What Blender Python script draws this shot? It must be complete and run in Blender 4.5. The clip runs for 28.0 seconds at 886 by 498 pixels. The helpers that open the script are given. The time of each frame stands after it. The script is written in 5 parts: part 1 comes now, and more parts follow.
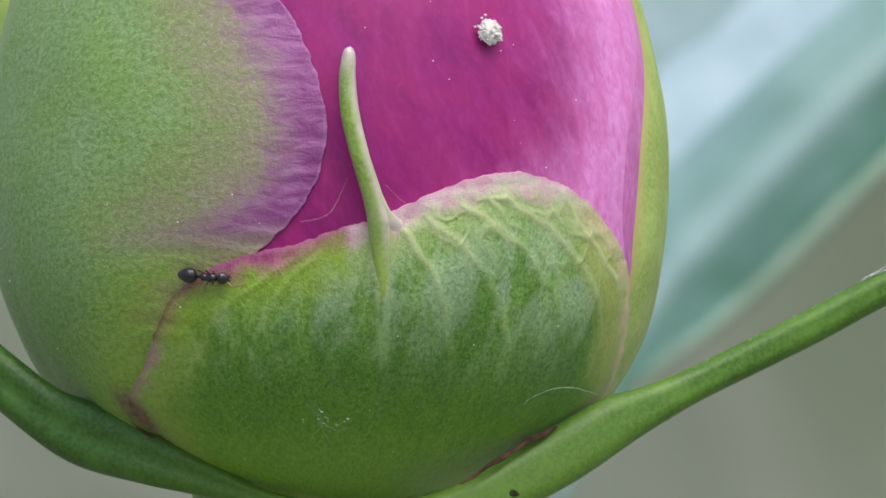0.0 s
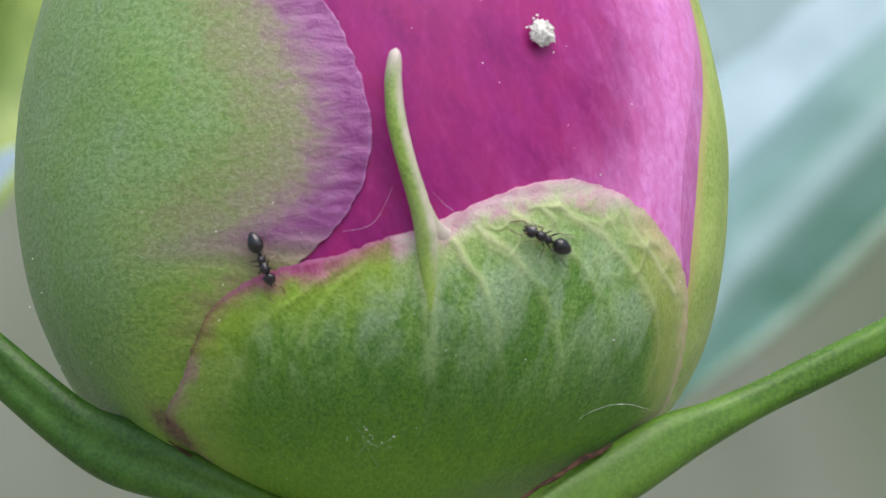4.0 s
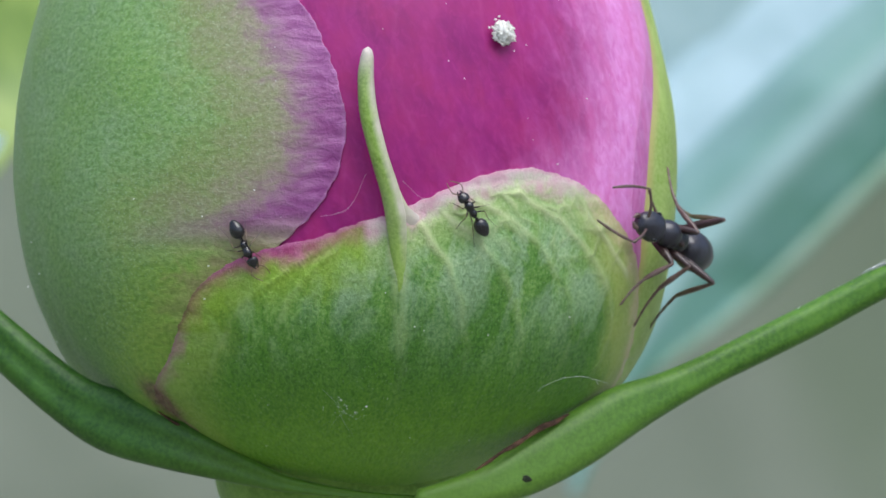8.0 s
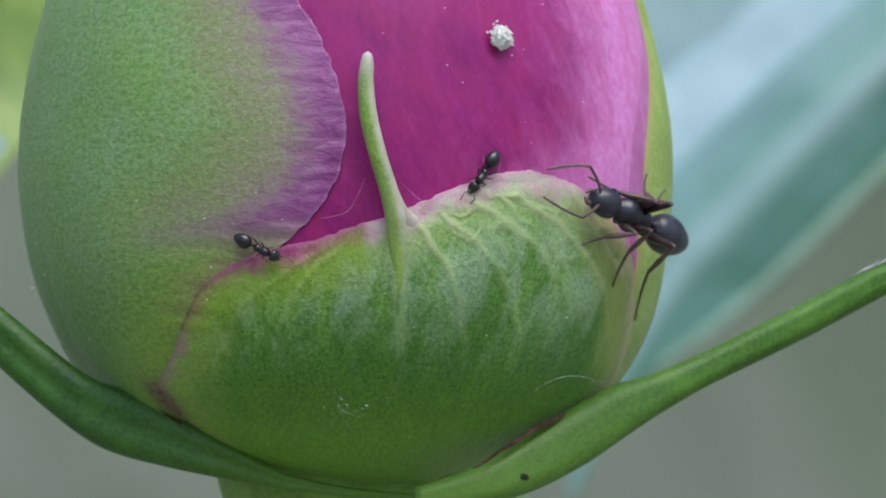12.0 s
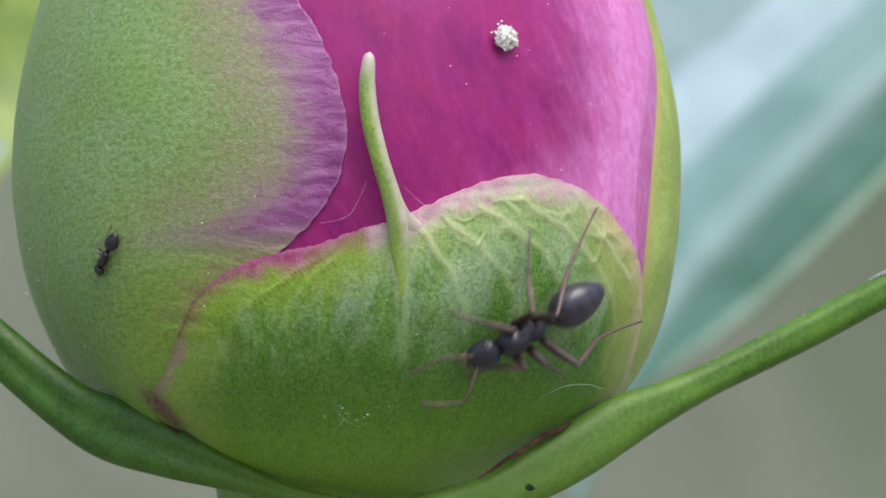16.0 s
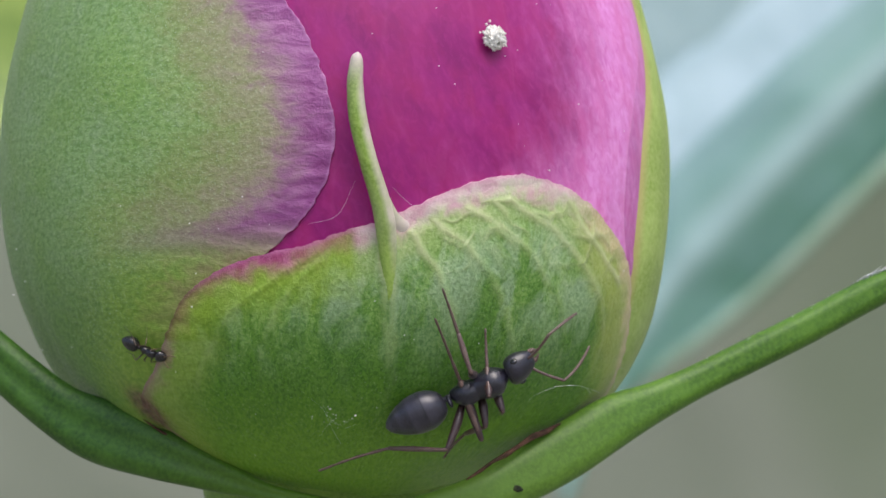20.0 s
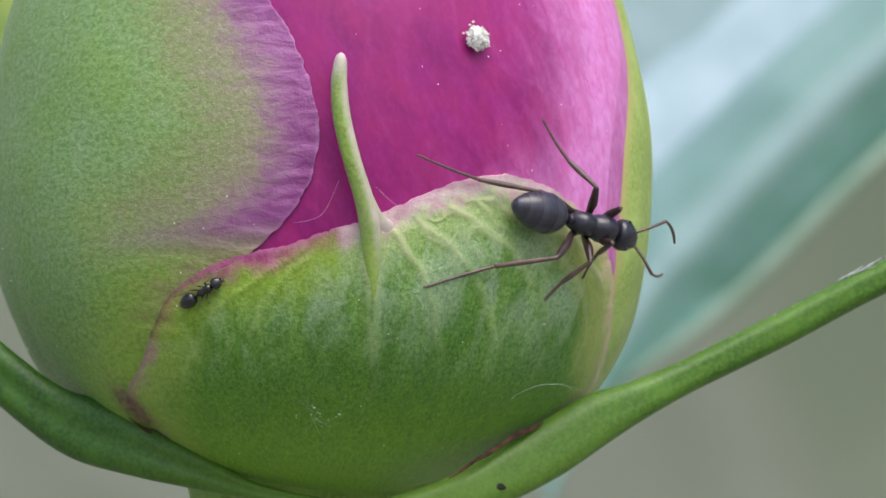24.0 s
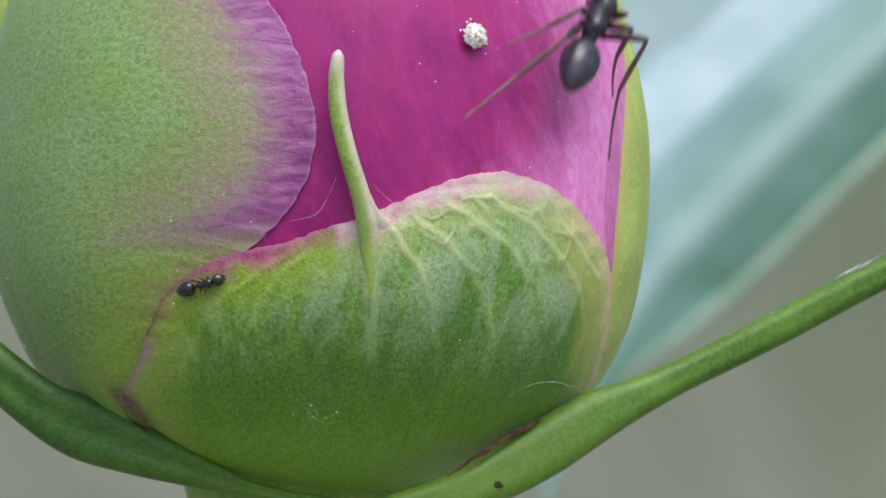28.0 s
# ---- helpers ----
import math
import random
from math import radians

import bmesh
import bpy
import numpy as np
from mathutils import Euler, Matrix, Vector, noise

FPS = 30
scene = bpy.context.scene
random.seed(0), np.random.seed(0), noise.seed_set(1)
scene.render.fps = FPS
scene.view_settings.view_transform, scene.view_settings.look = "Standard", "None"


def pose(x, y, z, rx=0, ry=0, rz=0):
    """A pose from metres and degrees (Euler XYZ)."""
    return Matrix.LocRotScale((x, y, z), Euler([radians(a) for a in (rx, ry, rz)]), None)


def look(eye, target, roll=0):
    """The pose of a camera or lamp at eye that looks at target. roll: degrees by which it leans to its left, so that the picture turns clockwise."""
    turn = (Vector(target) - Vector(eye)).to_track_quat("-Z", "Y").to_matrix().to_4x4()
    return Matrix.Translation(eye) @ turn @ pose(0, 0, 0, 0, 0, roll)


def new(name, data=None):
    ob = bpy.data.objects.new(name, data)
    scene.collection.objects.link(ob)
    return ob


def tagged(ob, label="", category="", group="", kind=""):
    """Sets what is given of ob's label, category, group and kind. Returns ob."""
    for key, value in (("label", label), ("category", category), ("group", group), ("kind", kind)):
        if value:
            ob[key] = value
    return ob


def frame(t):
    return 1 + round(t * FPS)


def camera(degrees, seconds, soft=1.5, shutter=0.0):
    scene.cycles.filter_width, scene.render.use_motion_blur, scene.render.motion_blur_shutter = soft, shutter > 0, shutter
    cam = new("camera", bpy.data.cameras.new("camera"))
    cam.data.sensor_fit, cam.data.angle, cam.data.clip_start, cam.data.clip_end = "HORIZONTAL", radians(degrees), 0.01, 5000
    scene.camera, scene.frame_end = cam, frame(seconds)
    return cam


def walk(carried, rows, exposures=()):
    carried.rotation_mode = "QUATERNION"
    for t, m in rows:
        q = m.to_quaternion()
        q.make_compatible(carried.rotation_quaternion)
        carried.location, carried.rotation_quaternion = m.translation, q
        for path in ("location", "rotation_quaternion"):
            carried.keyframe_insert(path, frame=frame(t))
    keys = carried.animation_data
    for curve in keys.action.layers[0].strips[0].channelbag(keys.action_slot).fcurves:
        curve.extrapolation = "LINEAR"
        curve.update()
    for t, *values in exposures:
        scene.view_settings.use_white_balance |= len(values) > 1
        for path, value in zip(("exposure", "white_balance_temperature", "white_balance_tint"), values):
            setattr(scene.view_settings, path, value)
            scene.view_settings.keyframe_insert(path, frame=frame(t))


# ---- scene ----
MM = 0.001

# ---- camera: a long macro lens on a tripod, panned and slid a little ----
cam = camera(10.0, 28.0, soft=1.5, shutter=0.4)
cam.data.dof.use_dof = True
cam.data.dof.focus_distance = 0.2345
cam.data.dof.aperture_fstop = 140.0
CAMERA_ROWS = [
    (0, -248.67, 0.906, -0.034),
    (0.5, -247.28, 0.688, 0.013),
    (1, -245.55, 0.356, 0.072),
    (1.5, -243.39, -0.091, 0.179),
    (2, -241.23, -0.588, 0.306),
    (2.5, -239.67, -1.061, 0.402),
    (3, -238.90, -1.386, 0.461),
    (3.5, -238.68, -1.520, 0.486),
    (5.5, -242.69, -1.099, 0.266),
    (6, -245.76, -0.869, 0.136),
    (6.5, -248.44, -0.618, 0.003),
    (7, -251.12, -0.345, -0.130),
    (7.5, -254.07, -0.077, -0.252),
    (8, -256.84, 0.134, -0.345),
    (8.5, -258.97, 0.272, -0.398),
    (9, -260.27, 0.354, -0.425),
    (9.5, -260.90, 0.378, -0.431),
    (10, -261.05, 0.351, -0.409),
    (10.5, -260.92, 0.310, -0.373),
    (11, -260.93, 0.266, -0.342),
    (11.5, -260.91, 0.217, -0.311),
    (12, -260.46, 0.188, -0.274),
    (12.5, -259.95, 0.180, -0.236),
    (14.5, -257.15, 0.066, -0.105),
    (15, -256.38, 0.075, -0.081),
    (15.5, -255.56, 0.061, -0.054),
    (16, -254.81, 0.035, -0.022),
    (16.5, -254.39, 0.014, -0.002),
    (17, -254.32, 0.010, 0.001),
    (17.5, -254.28, 0.045, 0.002),
    (18, -254.24, 0.118, 0.006),
    (18.5, -254.26, 0.219, 0.009),
    (19, -254.20, 0.336, 0.012),
    (19.5, -254.12, 0.469, 0.014),
    (20, -254.10, 0.612, 0.009),
    (20.5, -254.08, 0.753, 0.001),
    (21, -254.01, 0.897, -0.004),
    (21.5, -253.93, 1.050, -0.007),
    (23.5, -255.45, 1.416, -0.021),
    (24, -255.43, 1.410, -0.020),
    (24.5, -255.38, 1.406, -0.019),
    (25, -255.34, 1.404, -0.018),
    (25.5, -255.27, 1.406, -0.021),
    (26, -255.22, 1.424, -0.035),
    (26.5, -255.24, 1.460, -0.059),
    (27, -255.25, 1.501, -0.089),
    (27.5, -255.19, 1.532, -0.117),
    (28, -254.98, 1.547, -0.135),
]
walk(cam, [(t, look((0, y * MM, 0), (tx * MM, (y + 246.4) * MM, tz * MM))) for t, y, tx, tz in CAMERA_ROWS],
     exposures=[(0, 0.33, 6410, 12), (1.2, 0.34, 6410, 12), (2.2, 0.40, 6410, 13), (3, 0.41, 6410, 13), (5.5, 0.40, 6260, 11), (7.0, 0.39, 6060, 8), (8.1, 0.37, 5940, 6), (8.9, 0.11, 5860, 5), (12.3, 0.11, 5910, 6), (14, 0.36, 6410, 12), (15, 0.39, 6410, 13), (17, 0.37, 6410, 13), (21, 0.32, 6410, 13), (23.5, 0.40, 6410, 13), (27, 0.38, 6410, 13), (28, 0.41, 6410, 13)])

# ---- light: a bright overcast garden ----
SUN_ELEVATION, SUN_ROTATION = radians(64), radians(153)
world = bpy.data.worlds.new("overcast_sky")
scene.world = world
world.use_nodes = True
wn = world.node_tree
sky = wn.nodes.new("ShaderNodeTexSky")
sky.sky_type, sky.sun_disc = "NISHITA", False
sky.sun_elevation, sky.sun_rotation, sky.dust_density, sky.air_density = SUN_ELEVATION, SUN_ROTATION, 4.0, 1.0
wn.links.new(sky.outputs[0], wn.nodes["Background"].inputs[0])
wn.nodes["Background"].inputs[1].default_value = 0.15
sun = new("sun", bpy.data.lights.new("sun", "SUN"))
sun.data.energy, sun.data.angle, sun.data.color = 1.4, radians(48), (1.0, 0.985, 0.96)
sun.matrix_world = look((0.198, -0.389, 0.900), (0, 0, 0))
scene.view_settings.exposure = 0.40


# ---- materials ----
class Nodes:
    """Short hand for a procedural material."""

    def __init__(self, name, roughness=0.5, specular=0.4):
        self.m = bpy.data.materials.new(name)
        self.m.use_nodes = True
        self.t = self.m.node_tree
        self.b = self.t.nodes["Principled BSDF"]
        self.b.inputs["Roughness"].default_value = roughness
        self.b.inputs["Specular IOR Level"].default_value = specular

    def link(self, a, b):
        self.t.links.new(a, b)

    def attr(self, name):
        n = self.t.nodes.new("ShaderNodeAttribute")
        n.attribute_name = name
        return n

    def coords(self, scale, source="flat", lean=0.0):
        """Coordinates along the skin in millimetres, or the object's own in millimetres."""
        mp = self.t.nodes.new("ShaderNodeMapping")
        if source == "flat":
            self.link(self.attr("flat").outputs["Vector"], mp.inputs[0])
            mp.inputs["Scale"].default_value = scale
            if lean:
                mp.vector_type = "TEXTURE"
                mp.inputs["Scale"].default_value = [1 / v for v in scale]
                mp.inputs["Rotation"].default_value = (0, 0, radians(lean))
        else:
            self.link(self.t.nodes.new("ShaderNodeTexCoord").outputs["Object"], mp.inputs[0])
            mp.inputs["Scale"].default_value = [s * 1000 for s in scale]
        return mp.outputs[0]

    def noise(self, scale=1.0, stretch=(1, 1, 1), detail=3.0, rough=0.6, source="flat", distortion=0.0, lean=0.0):
        n = self.t.nodes.new("ShaderNodeTexNoise")
        self.link(self.coords(stretch, source, lean), n.inputs["Vector"])
        n.inputs["Scale"].default_value, n.inputs["Detail"].default_value = scale, detail
        n.inputs["Roughness"].default_value, n.inputs["Distortion"].default_value = rough, distortion
        return n.outputs[0]

    def cells(self, scale=1.0, stretch=(1, 1, 1), source="flat", feature="F1", wobble=0.0):
        n = self.t.nodes.new("ShaderNodeTexVoronoi")
        n.feature = feature
        at = self.coords(stretch, source)
        if wobble:
            k = self.t.nodes.new("ShaderNodeTexNoise")
            k.inputs["Scale"].default_value = 1.4
            self.link(at, k.inputs["Vector"])
            add = self.t.nodes.new("ShaderNodeVectorMath")
            add.operation = "MULTIPLY_ADD"
            self.link(k.outputs["Color"], add.inputs[0])
            add.inputs[1].default_value = (wobble, wobble, 0)
            self.link(at, add.inputs[2])
            at = add.outputs[0]
        self.link(at, n.inputs["Vector"])
        n.inputs["Scale"].default_value = scale
        return n.outputs[0]

    def span(self, value, lo, hi, a=0.0, b=1.0):
        n = self.t.nodes.new("ShaderNodeMapRange")
        n.interpolation_type = "SMOOTHSTEP"
        self.link(value, n.inputs[0])
        for k, v in zip((1, 2, 3, 4), (lo, hi, a, b)):
            n.inputs[k].default_value = v
        return n.outputs[0]

    def math(self, op, a, b=0.0):
        n = self.t.nodes.new("ShaderNodeMath")
        n.operation = op
        for k, v in enumerate((a, b)):
            if isinstance(v, (int, float)):
                n.inputs[k].default_value = v
            else:
                self.link(v, n.inputs[k])
        return n.outputs[0]

    def mix(self, fac, a, b, blend="MIX"):
        n = self.t.nodes.new("ShaderNodeMix")
        n.data_type, n.blend_type = "RGBA", blend
        for k, v in ((0, fac), (6, a), (7, b)):
            if isinstance(v, (int, float)):
                n.inputs[k].default_value = v
            elif isinstance(v, tuple):
                n.inputs[k].default_value = (*v, 1)
            else:
                self.link(v, n.inputs[k])
        return n.outputs[2]

    def colour(self, c):
        if isinstance(c, tuple):
            self.b.inputs["Base Color"].default_value = (*c, 1)
        else:
            self.link(c, self.b.inputs["Base Color"])
        return self

    def bump(self, height, depth_mm, strength=1.0):
        n = self.t.nodes.new("ShaderNodeBump")
        n.inputs["Distance"].default_value = depth_mm * MM
        n.inputs["Strength"].default_value = strength
        self.link(height, n.inputs["Height"])
        self.link(n.outputs[0], self.b.inputs["Normal"])
        return self

    def fuzz(self, weight, tint):
        self.b.inputs["Sheen Weight"].default_value = weight
        self.b.inputs["Sheen Roughness"].default_value = 0.45
        self.b.inputs["Sheen Tint"].default_value = (*tint, 1)
        return self

    def soft(self, weight, radius, scale_mm):
        self.b.inputs["Subsurface Weight"].default_value = weight
        self.b.inputs["Subsurface Radius"].default_value = radius
        self.b.inputs["Subsurface Scale"].default_value = scale_mm * MM
        return self


def petal_material():
    n = Nodes("magenta_petal", 0.46, 0.35)
    pale = n.attr("pale").outputs["Fac"]
    streak = n.noise(1.0, (0.75, 0.26, 1), 4, 0.55, distortion=0.6, lean=24)
    fine = n.noise(1.0, (2.6, 1.6, 1), 4, 0.6, lean=18, distortion=0.8)
    line = n.cells(0.33, (1, 0.30, 1), feature="DISTANCE_TO_EDGE", wobble=0.9)
    blotch = n.noise(0.4, detail=3)
    rosy = n.noise(0.9, (1, 0.45, 1), 3, 0.55, lean=10)
    c = n.mix(n.span(streak, 0.28, 0.72), (0.220, 0.003, 0.124), (0.300, 0.008, 0.166))
    c = n.mix(n.span(blotch, 0.38, 0.66, 0.0, 0.5), c, (0.335, 0.013, 0.135))
    c = n.mix(n.span(rosy, 0.46, 0.70, 0.0, 0.4), c, (0.345, 0.013, 0.125))
    c = n.mix(n.span(fine, 0.42, 0.72, 0.0, 0.26), c, (0.42, 0.035, 0.24))
    c = n.mix(n.math("MULTIPLY", n.span(line, 0.0, 0.05, 0.05, 0.0), n.span(blotch, 0.35, 0.65)), c, (0.62, 0.20, 0.46))
    light = n.mix(n.span(fine, 0.28, 0.72), (0.69, 0.190, 0.53), (0.81, 0.340, 0.71))
    light = n.mix(n.span(rosy, 0.42, 0.68, 0.0, 0.5), light, (0.66, 0.13, 0.40))
    fac = n.math("ADD", pale, n.math("MULTIPLY", n.math("SUBTRACT", streak, 0.5), 0.5))
    c = n.mix(n.span(fac, 0.0, 1.05), c, light)
    n.colour(n.mix(n.attr("lip").outputs["Fac"], c, (0.78, 0.34, 0.60)))
    n.bump(n.math("ADD", n.math("MULTIPLY", streak, 0.6), n.math("MULTIPLY", fine, 0.4)), 0.05, 0.4)
    n.fuzz(0.10, (1.0, 0.75, 0.95))
    return n.soft(0.12, (1.0, 0.2, 0.5), 0.6).m


def sepal_material():
    """Green and finely wrinkled, fading through a sallow and a mauve zone to a crimped purple margin."""
    n = Nodes("green_sepal_with_purple_margin", 0.48, 0.65)
    edge, purple_zone, low = (n.attr(a).outputs["Fac"] for a in ("edge", "upper", "low"))
    grain = n.noise(3.4, (1, 1.15, 1), 4, 0.6, distortion=0.45)
    speck = n.noise(9.0, (1, 1, 1), 2, 0.5)
    blotch = n.noise(0.22, detail=3)
    cloud = n.noise(0.75, (1, 1.3, 1), 3, 0.6, distortion=0.5)
    rays = n.noise(1.0, (0.6, 1.5, 1), 3, 0.5, distortion=0.9)
    wisp = n.noise(1.0, (0.7, 1.1, 1), 3, 0.6, distortion=0.8)
    tex = n.span(grain, 0.26, 0.74)
    c = n.mix(tex, (0.125, 0.260, 0.045), (0.300, 0.465, 0.170))
    c = n.mix(n.span(cloud, 0.46, 0.68, 0.0, 0.5), c, n.mix(tex, (0.165, 0.290, 0.095), (0.350, 0.475, 0.245)))
    c = n.mix(n.span(blotch, 0.42, 0.66, 0.0, 0.5), c, n.mix(tex, (0.110, 0.260, 0.012), (0.260, 0.425, 0.060)))
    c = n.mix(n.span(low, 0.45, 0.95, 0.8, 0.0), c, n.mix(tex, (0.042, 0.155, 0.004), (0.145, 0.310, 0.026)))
    wob = n.math("ADD", edge, n.math("MULTIPLY", n.math("SUBTRACT", rays, 0.5), 2.0))
    wide = n.math("ADD", edge, n.math("MULTIPLY", n.math("SUBTRACT", wisp, 0.5), 5.0))
    sallow = n.mix(tex, (0.165, 0.245, 0.040), (0.290, 0.350, 0.115))
    bright = n.mix(tex, (0.145, 0.290, 0.010), (0.270, 0.410, 0.040))
    calm = n.span(grain, 0.15, 0.85)
    mauve = n.mix(calm, (0.235, 0.205, 0.120), (0.360, 0.300, 0.225))
    pinkish = n.mix(calm, (0.250, 0.195, 0.085), (0.360, 0.285, 0.165))
    high = n.span(low, 0.72, 0.98)
    c = n.mix(n.math("MULTIPLY", n.span(wide, 4.0, 8.8, 0.9, 0.0), n.span(low, 0.80, 1.0, 0.15, 1.0)), c, sallow)
    c = n.mix(n.math("MULTIPLY", n.span(wide, 1.0, 6.0, 0.9, 0.0), n.span(low, 0.80, 1.0, 1.0, 0.0)), c, bright)
    c = n.mix(n.math("MULTIPLY", n.span(wide, 0.3, 2.6, 0.75, 0.0), n.span(low, 0.42, 0.80)), c, pinkish)
    c = n.mix(n.math("MULTIPLY", n.span(wide, 1.4, 6.8, 0.92, 0.0), high), c, mauve)
    lilac = n.mix(n.span(wisp, 0.32, 0.66), (0.265, 0.105, 0.215), (0.365, 0.195, 0.300))
    c = n.mix(n.math("MULTIPLY", n.span(wide, 0.4, 3.4, 0.92, 0.0), purple_zone), c, lilac)
    purple = n.mix(n.span(rays, 0.25, 0.75), (0.205, 0.024, 0.170), (0.320, 0.085, 0.280))
    # wider low down: real breadth plus the incurved edge's shade painted in purple
    reach = n.math("SUBTRACT", wob, n.math("MULTIPLY", n.span(low, 0.83, 1.0, 1.0, 0.0), 3.0))
    c = n.mix(n.math("MULTIPLY", n.span(reach, 0.2, 3.2, 1.0, 0.0), purple_zone), c, purple)
    c = n.mix(n.math("MULTIPLY", n.span(edge, 0.02, 0.16, 0.6, 0.0), purple_zone), c, (0.44, 0.17, 0.40))
    # pale specks: glints painted into the colour, kept off the margin
    c = n.mix(n.math("MULTIPLY", n.span(speck, 0.56, 0.72, 0.0, 0.45), n.span(edge, 1.2, 4.0)), c, (0.50, 0.62, 0.42))
    c = n.mix(n.math("MULTIPLY", n.attr("scar").outputs["Fac"], n.span(wisp, 0.30, 0.62, 0.7, 1.0)), c, n.mix(n.span(grain, 0.3, 0.7), (0.075, 0.030, 0.020), (0.200, 0.090, 0.070)))
    ripple = n.math("MULTIPLY", rays, n.span(edge, 0.5, 4.0, 2.4, 0.0))
    h = n.math("ADD", n.math("ADD", n.math("MULTIPLY", speck, 0.35), n.math("MULTIPLY", grain, 1.3)), ripple)
    n.colour(c).bump(h, 0.075, 0.5).fuzz(0.12, (0.85, 1.0, 0.8))
    return n.soft(0.10, (0.5, 1.0, 0.3), 0.5).m


def front_sepal_material():
    """Dark green under a pale waxy bloom, raised veins, and a thin translucent rim from pink to cream."""
    n = Nodes("veined_green_sepal", 0.44, 0.4)
    edge, vein, low, cream, blush = (n.attr(a).outputs["Fac"] for a in ("edge", "vein", "low", "cream", "blush"))
    grain = n.noise(5.4, (1, 0.9, 1), 4, 0.66, distortion=0.7)
    speck = n.noise(8.5, (1, 1, 1), 2, 0.5)
    mottle = n.noise(1.3, (1, 0.6, 1), 4, 0.6, distortion=0.5)
    patchy = n.noise(0.42, (1, 0.5, 1), 3, 0.55, distortion=0.4)
    bloom = n.noise(0.5, (1, 0.55, 1), 4, 0.62, distortion=0.5)
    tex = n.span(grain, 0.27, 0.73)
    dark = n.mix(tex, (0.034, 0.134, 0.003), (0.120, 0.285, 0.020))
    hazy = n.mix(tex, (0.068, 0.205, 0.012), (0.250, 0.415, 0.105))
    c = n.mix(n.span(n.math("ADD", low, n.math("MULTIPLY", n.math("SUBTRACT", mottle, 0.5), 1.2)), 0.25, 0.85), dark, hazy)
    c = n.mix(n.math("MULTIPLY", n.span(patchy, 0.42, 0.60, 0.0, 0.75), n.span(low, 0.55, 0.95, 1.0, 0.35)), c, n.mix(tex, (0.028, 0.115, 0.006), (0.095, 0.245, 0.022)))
    # brighter towards the base: bounced and transmitted light painted into the green
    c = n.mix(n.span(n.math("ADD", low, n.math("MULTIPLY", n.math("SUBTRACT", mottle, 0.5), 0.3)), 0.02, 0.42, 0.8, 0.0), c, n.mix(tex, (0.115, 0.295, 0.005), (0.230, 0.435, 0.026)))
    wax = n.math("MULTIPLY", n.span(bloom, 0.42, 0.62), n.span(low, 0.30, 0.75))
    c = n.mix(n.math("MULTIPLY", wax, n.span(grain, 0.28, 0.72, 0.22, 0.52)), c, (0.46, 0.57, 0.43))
    c = n.mix(n.math("MULTIPLY", n.math("MULTIPLY", vein, n.span(mottle, 0.36, 0.60, 0.25, 1.0)), 0.6), c, (0.36, 0.47, 0.19))
    c = n.mix(n.math("MULTIPLY", n.span(speck, 0.60, 0.76, 0.0, 0.3), n.span(edge, 1.5, 3.5)), c, (0.46, 0.58, 0.36))
    broad = n.noise(0.7, (1, 1, 1), 3, 0.55, distortion=0.4)
    wob = n.math("ADD", edge, n.math("MULTIPLY", n.math("SUBTRACT", broad, 0.5), 2.2))
    seam = n.math("MULTIPLY", n.math("SUBTRACT", 1.0, cream), n.span(blush, 0.06, 0.20))
    soft_tex = n.span(grain, 0.22, 0.78)
    yellow = n.mix(soft_tex, (0.180, 0.310, 0.008), (0.280, 0.410, 0.035))
    pale = n.mix(soft_tex, (0.205, 0.330, 0.060), (0.370, 0.470, 0.185))
    golden = n.mix(soft_tex, (0.265, 0.340, 0.045), (0.400, 0.465, 0.120))
    band = n.mix(n.span(cream, 0.1, 0.8), n.mix(seam, pale, yellow), golden)
    c = n.mix(n.span(n.math("SUBTRACT", wob, n.math("MULTIPLY", cream, 1.3)), 1.0, 3.6, 0.85, 0.0), c, band)
    c = n.mix(n.math("MULTIPLY", n.math("MULTIPLY", vein, n.span(edge, 0.6, 4.5, 0.75, 0.0)), n.math("SUBTRACT", 1.0, seam)), c, (0.54, 0.56, 0.32))
    rosy = n.mix(n.span(broad, 0.35, 0.65), (0.54, 0.30, 0.37), (0.70, 0.56, 0.55))
    straw = n.mix(soft_tex, (0.47, 0.40, 0.17), (0.62, 0.53, 0.33))
    tan = n.mix(soft_tex, (0.225, 0.155, 0.050), (0.330, 0.235, 0.120))
    rim = n.mix(seam, n.mix(n.span(cream, 0.1, 0.8), rosy, straw), tan)
    c = n.mix(n.math("MULTIPLY", n.span(n.math("ADD", n.math("ADD", wob, n.math("MULTIPLY", vein, 0.7)), n.math("MULTIPLY", seam, 0.55)), 0.2, 1.6, 0.92, 0.0), n.math("MAXIMUM", cream, n.span(low, 0.16, 0.42))), c, rim)
    hot = n.mix(n.span(mottle, 0.35, 0.65), (0.33, 0.020, 0.15), (0.46, 0.10, 0.26))
    upper_seam = n.math("MULTIPLY", blush, n.span(low, 0.62, 0.82))
    c = n.mix(n.math("MULTIPLY", n.span(wob, 0.1, 1.4, 0.9, 0.0), upper_seam), c, hot)
    c = n.mix(n.math("MULTIPLY", n.span(edge, 0.0, 0.30, 0.75, 0.0), n.span(cream, 0.0, 0.5, 1.0, 0.35)), c, n.mix(seam, (0.66, 0.34, 0.46), n.mix(n.span(low, 0.62, 0.82), (0.140, 0.080, 0.040), (0.48, 0.14, 0.30))))
    c = n.mix(n.math("MULTIPLY", n.attr("scar").outputs["Fac"], n.span(mottle, 0.30, 0.62, 0.7, 1.0)), c, n.mix(n.span(grain, 0.3, 0.7), (0.075, 0.030, 0.020), (0.200, 0.090, 0.070)))
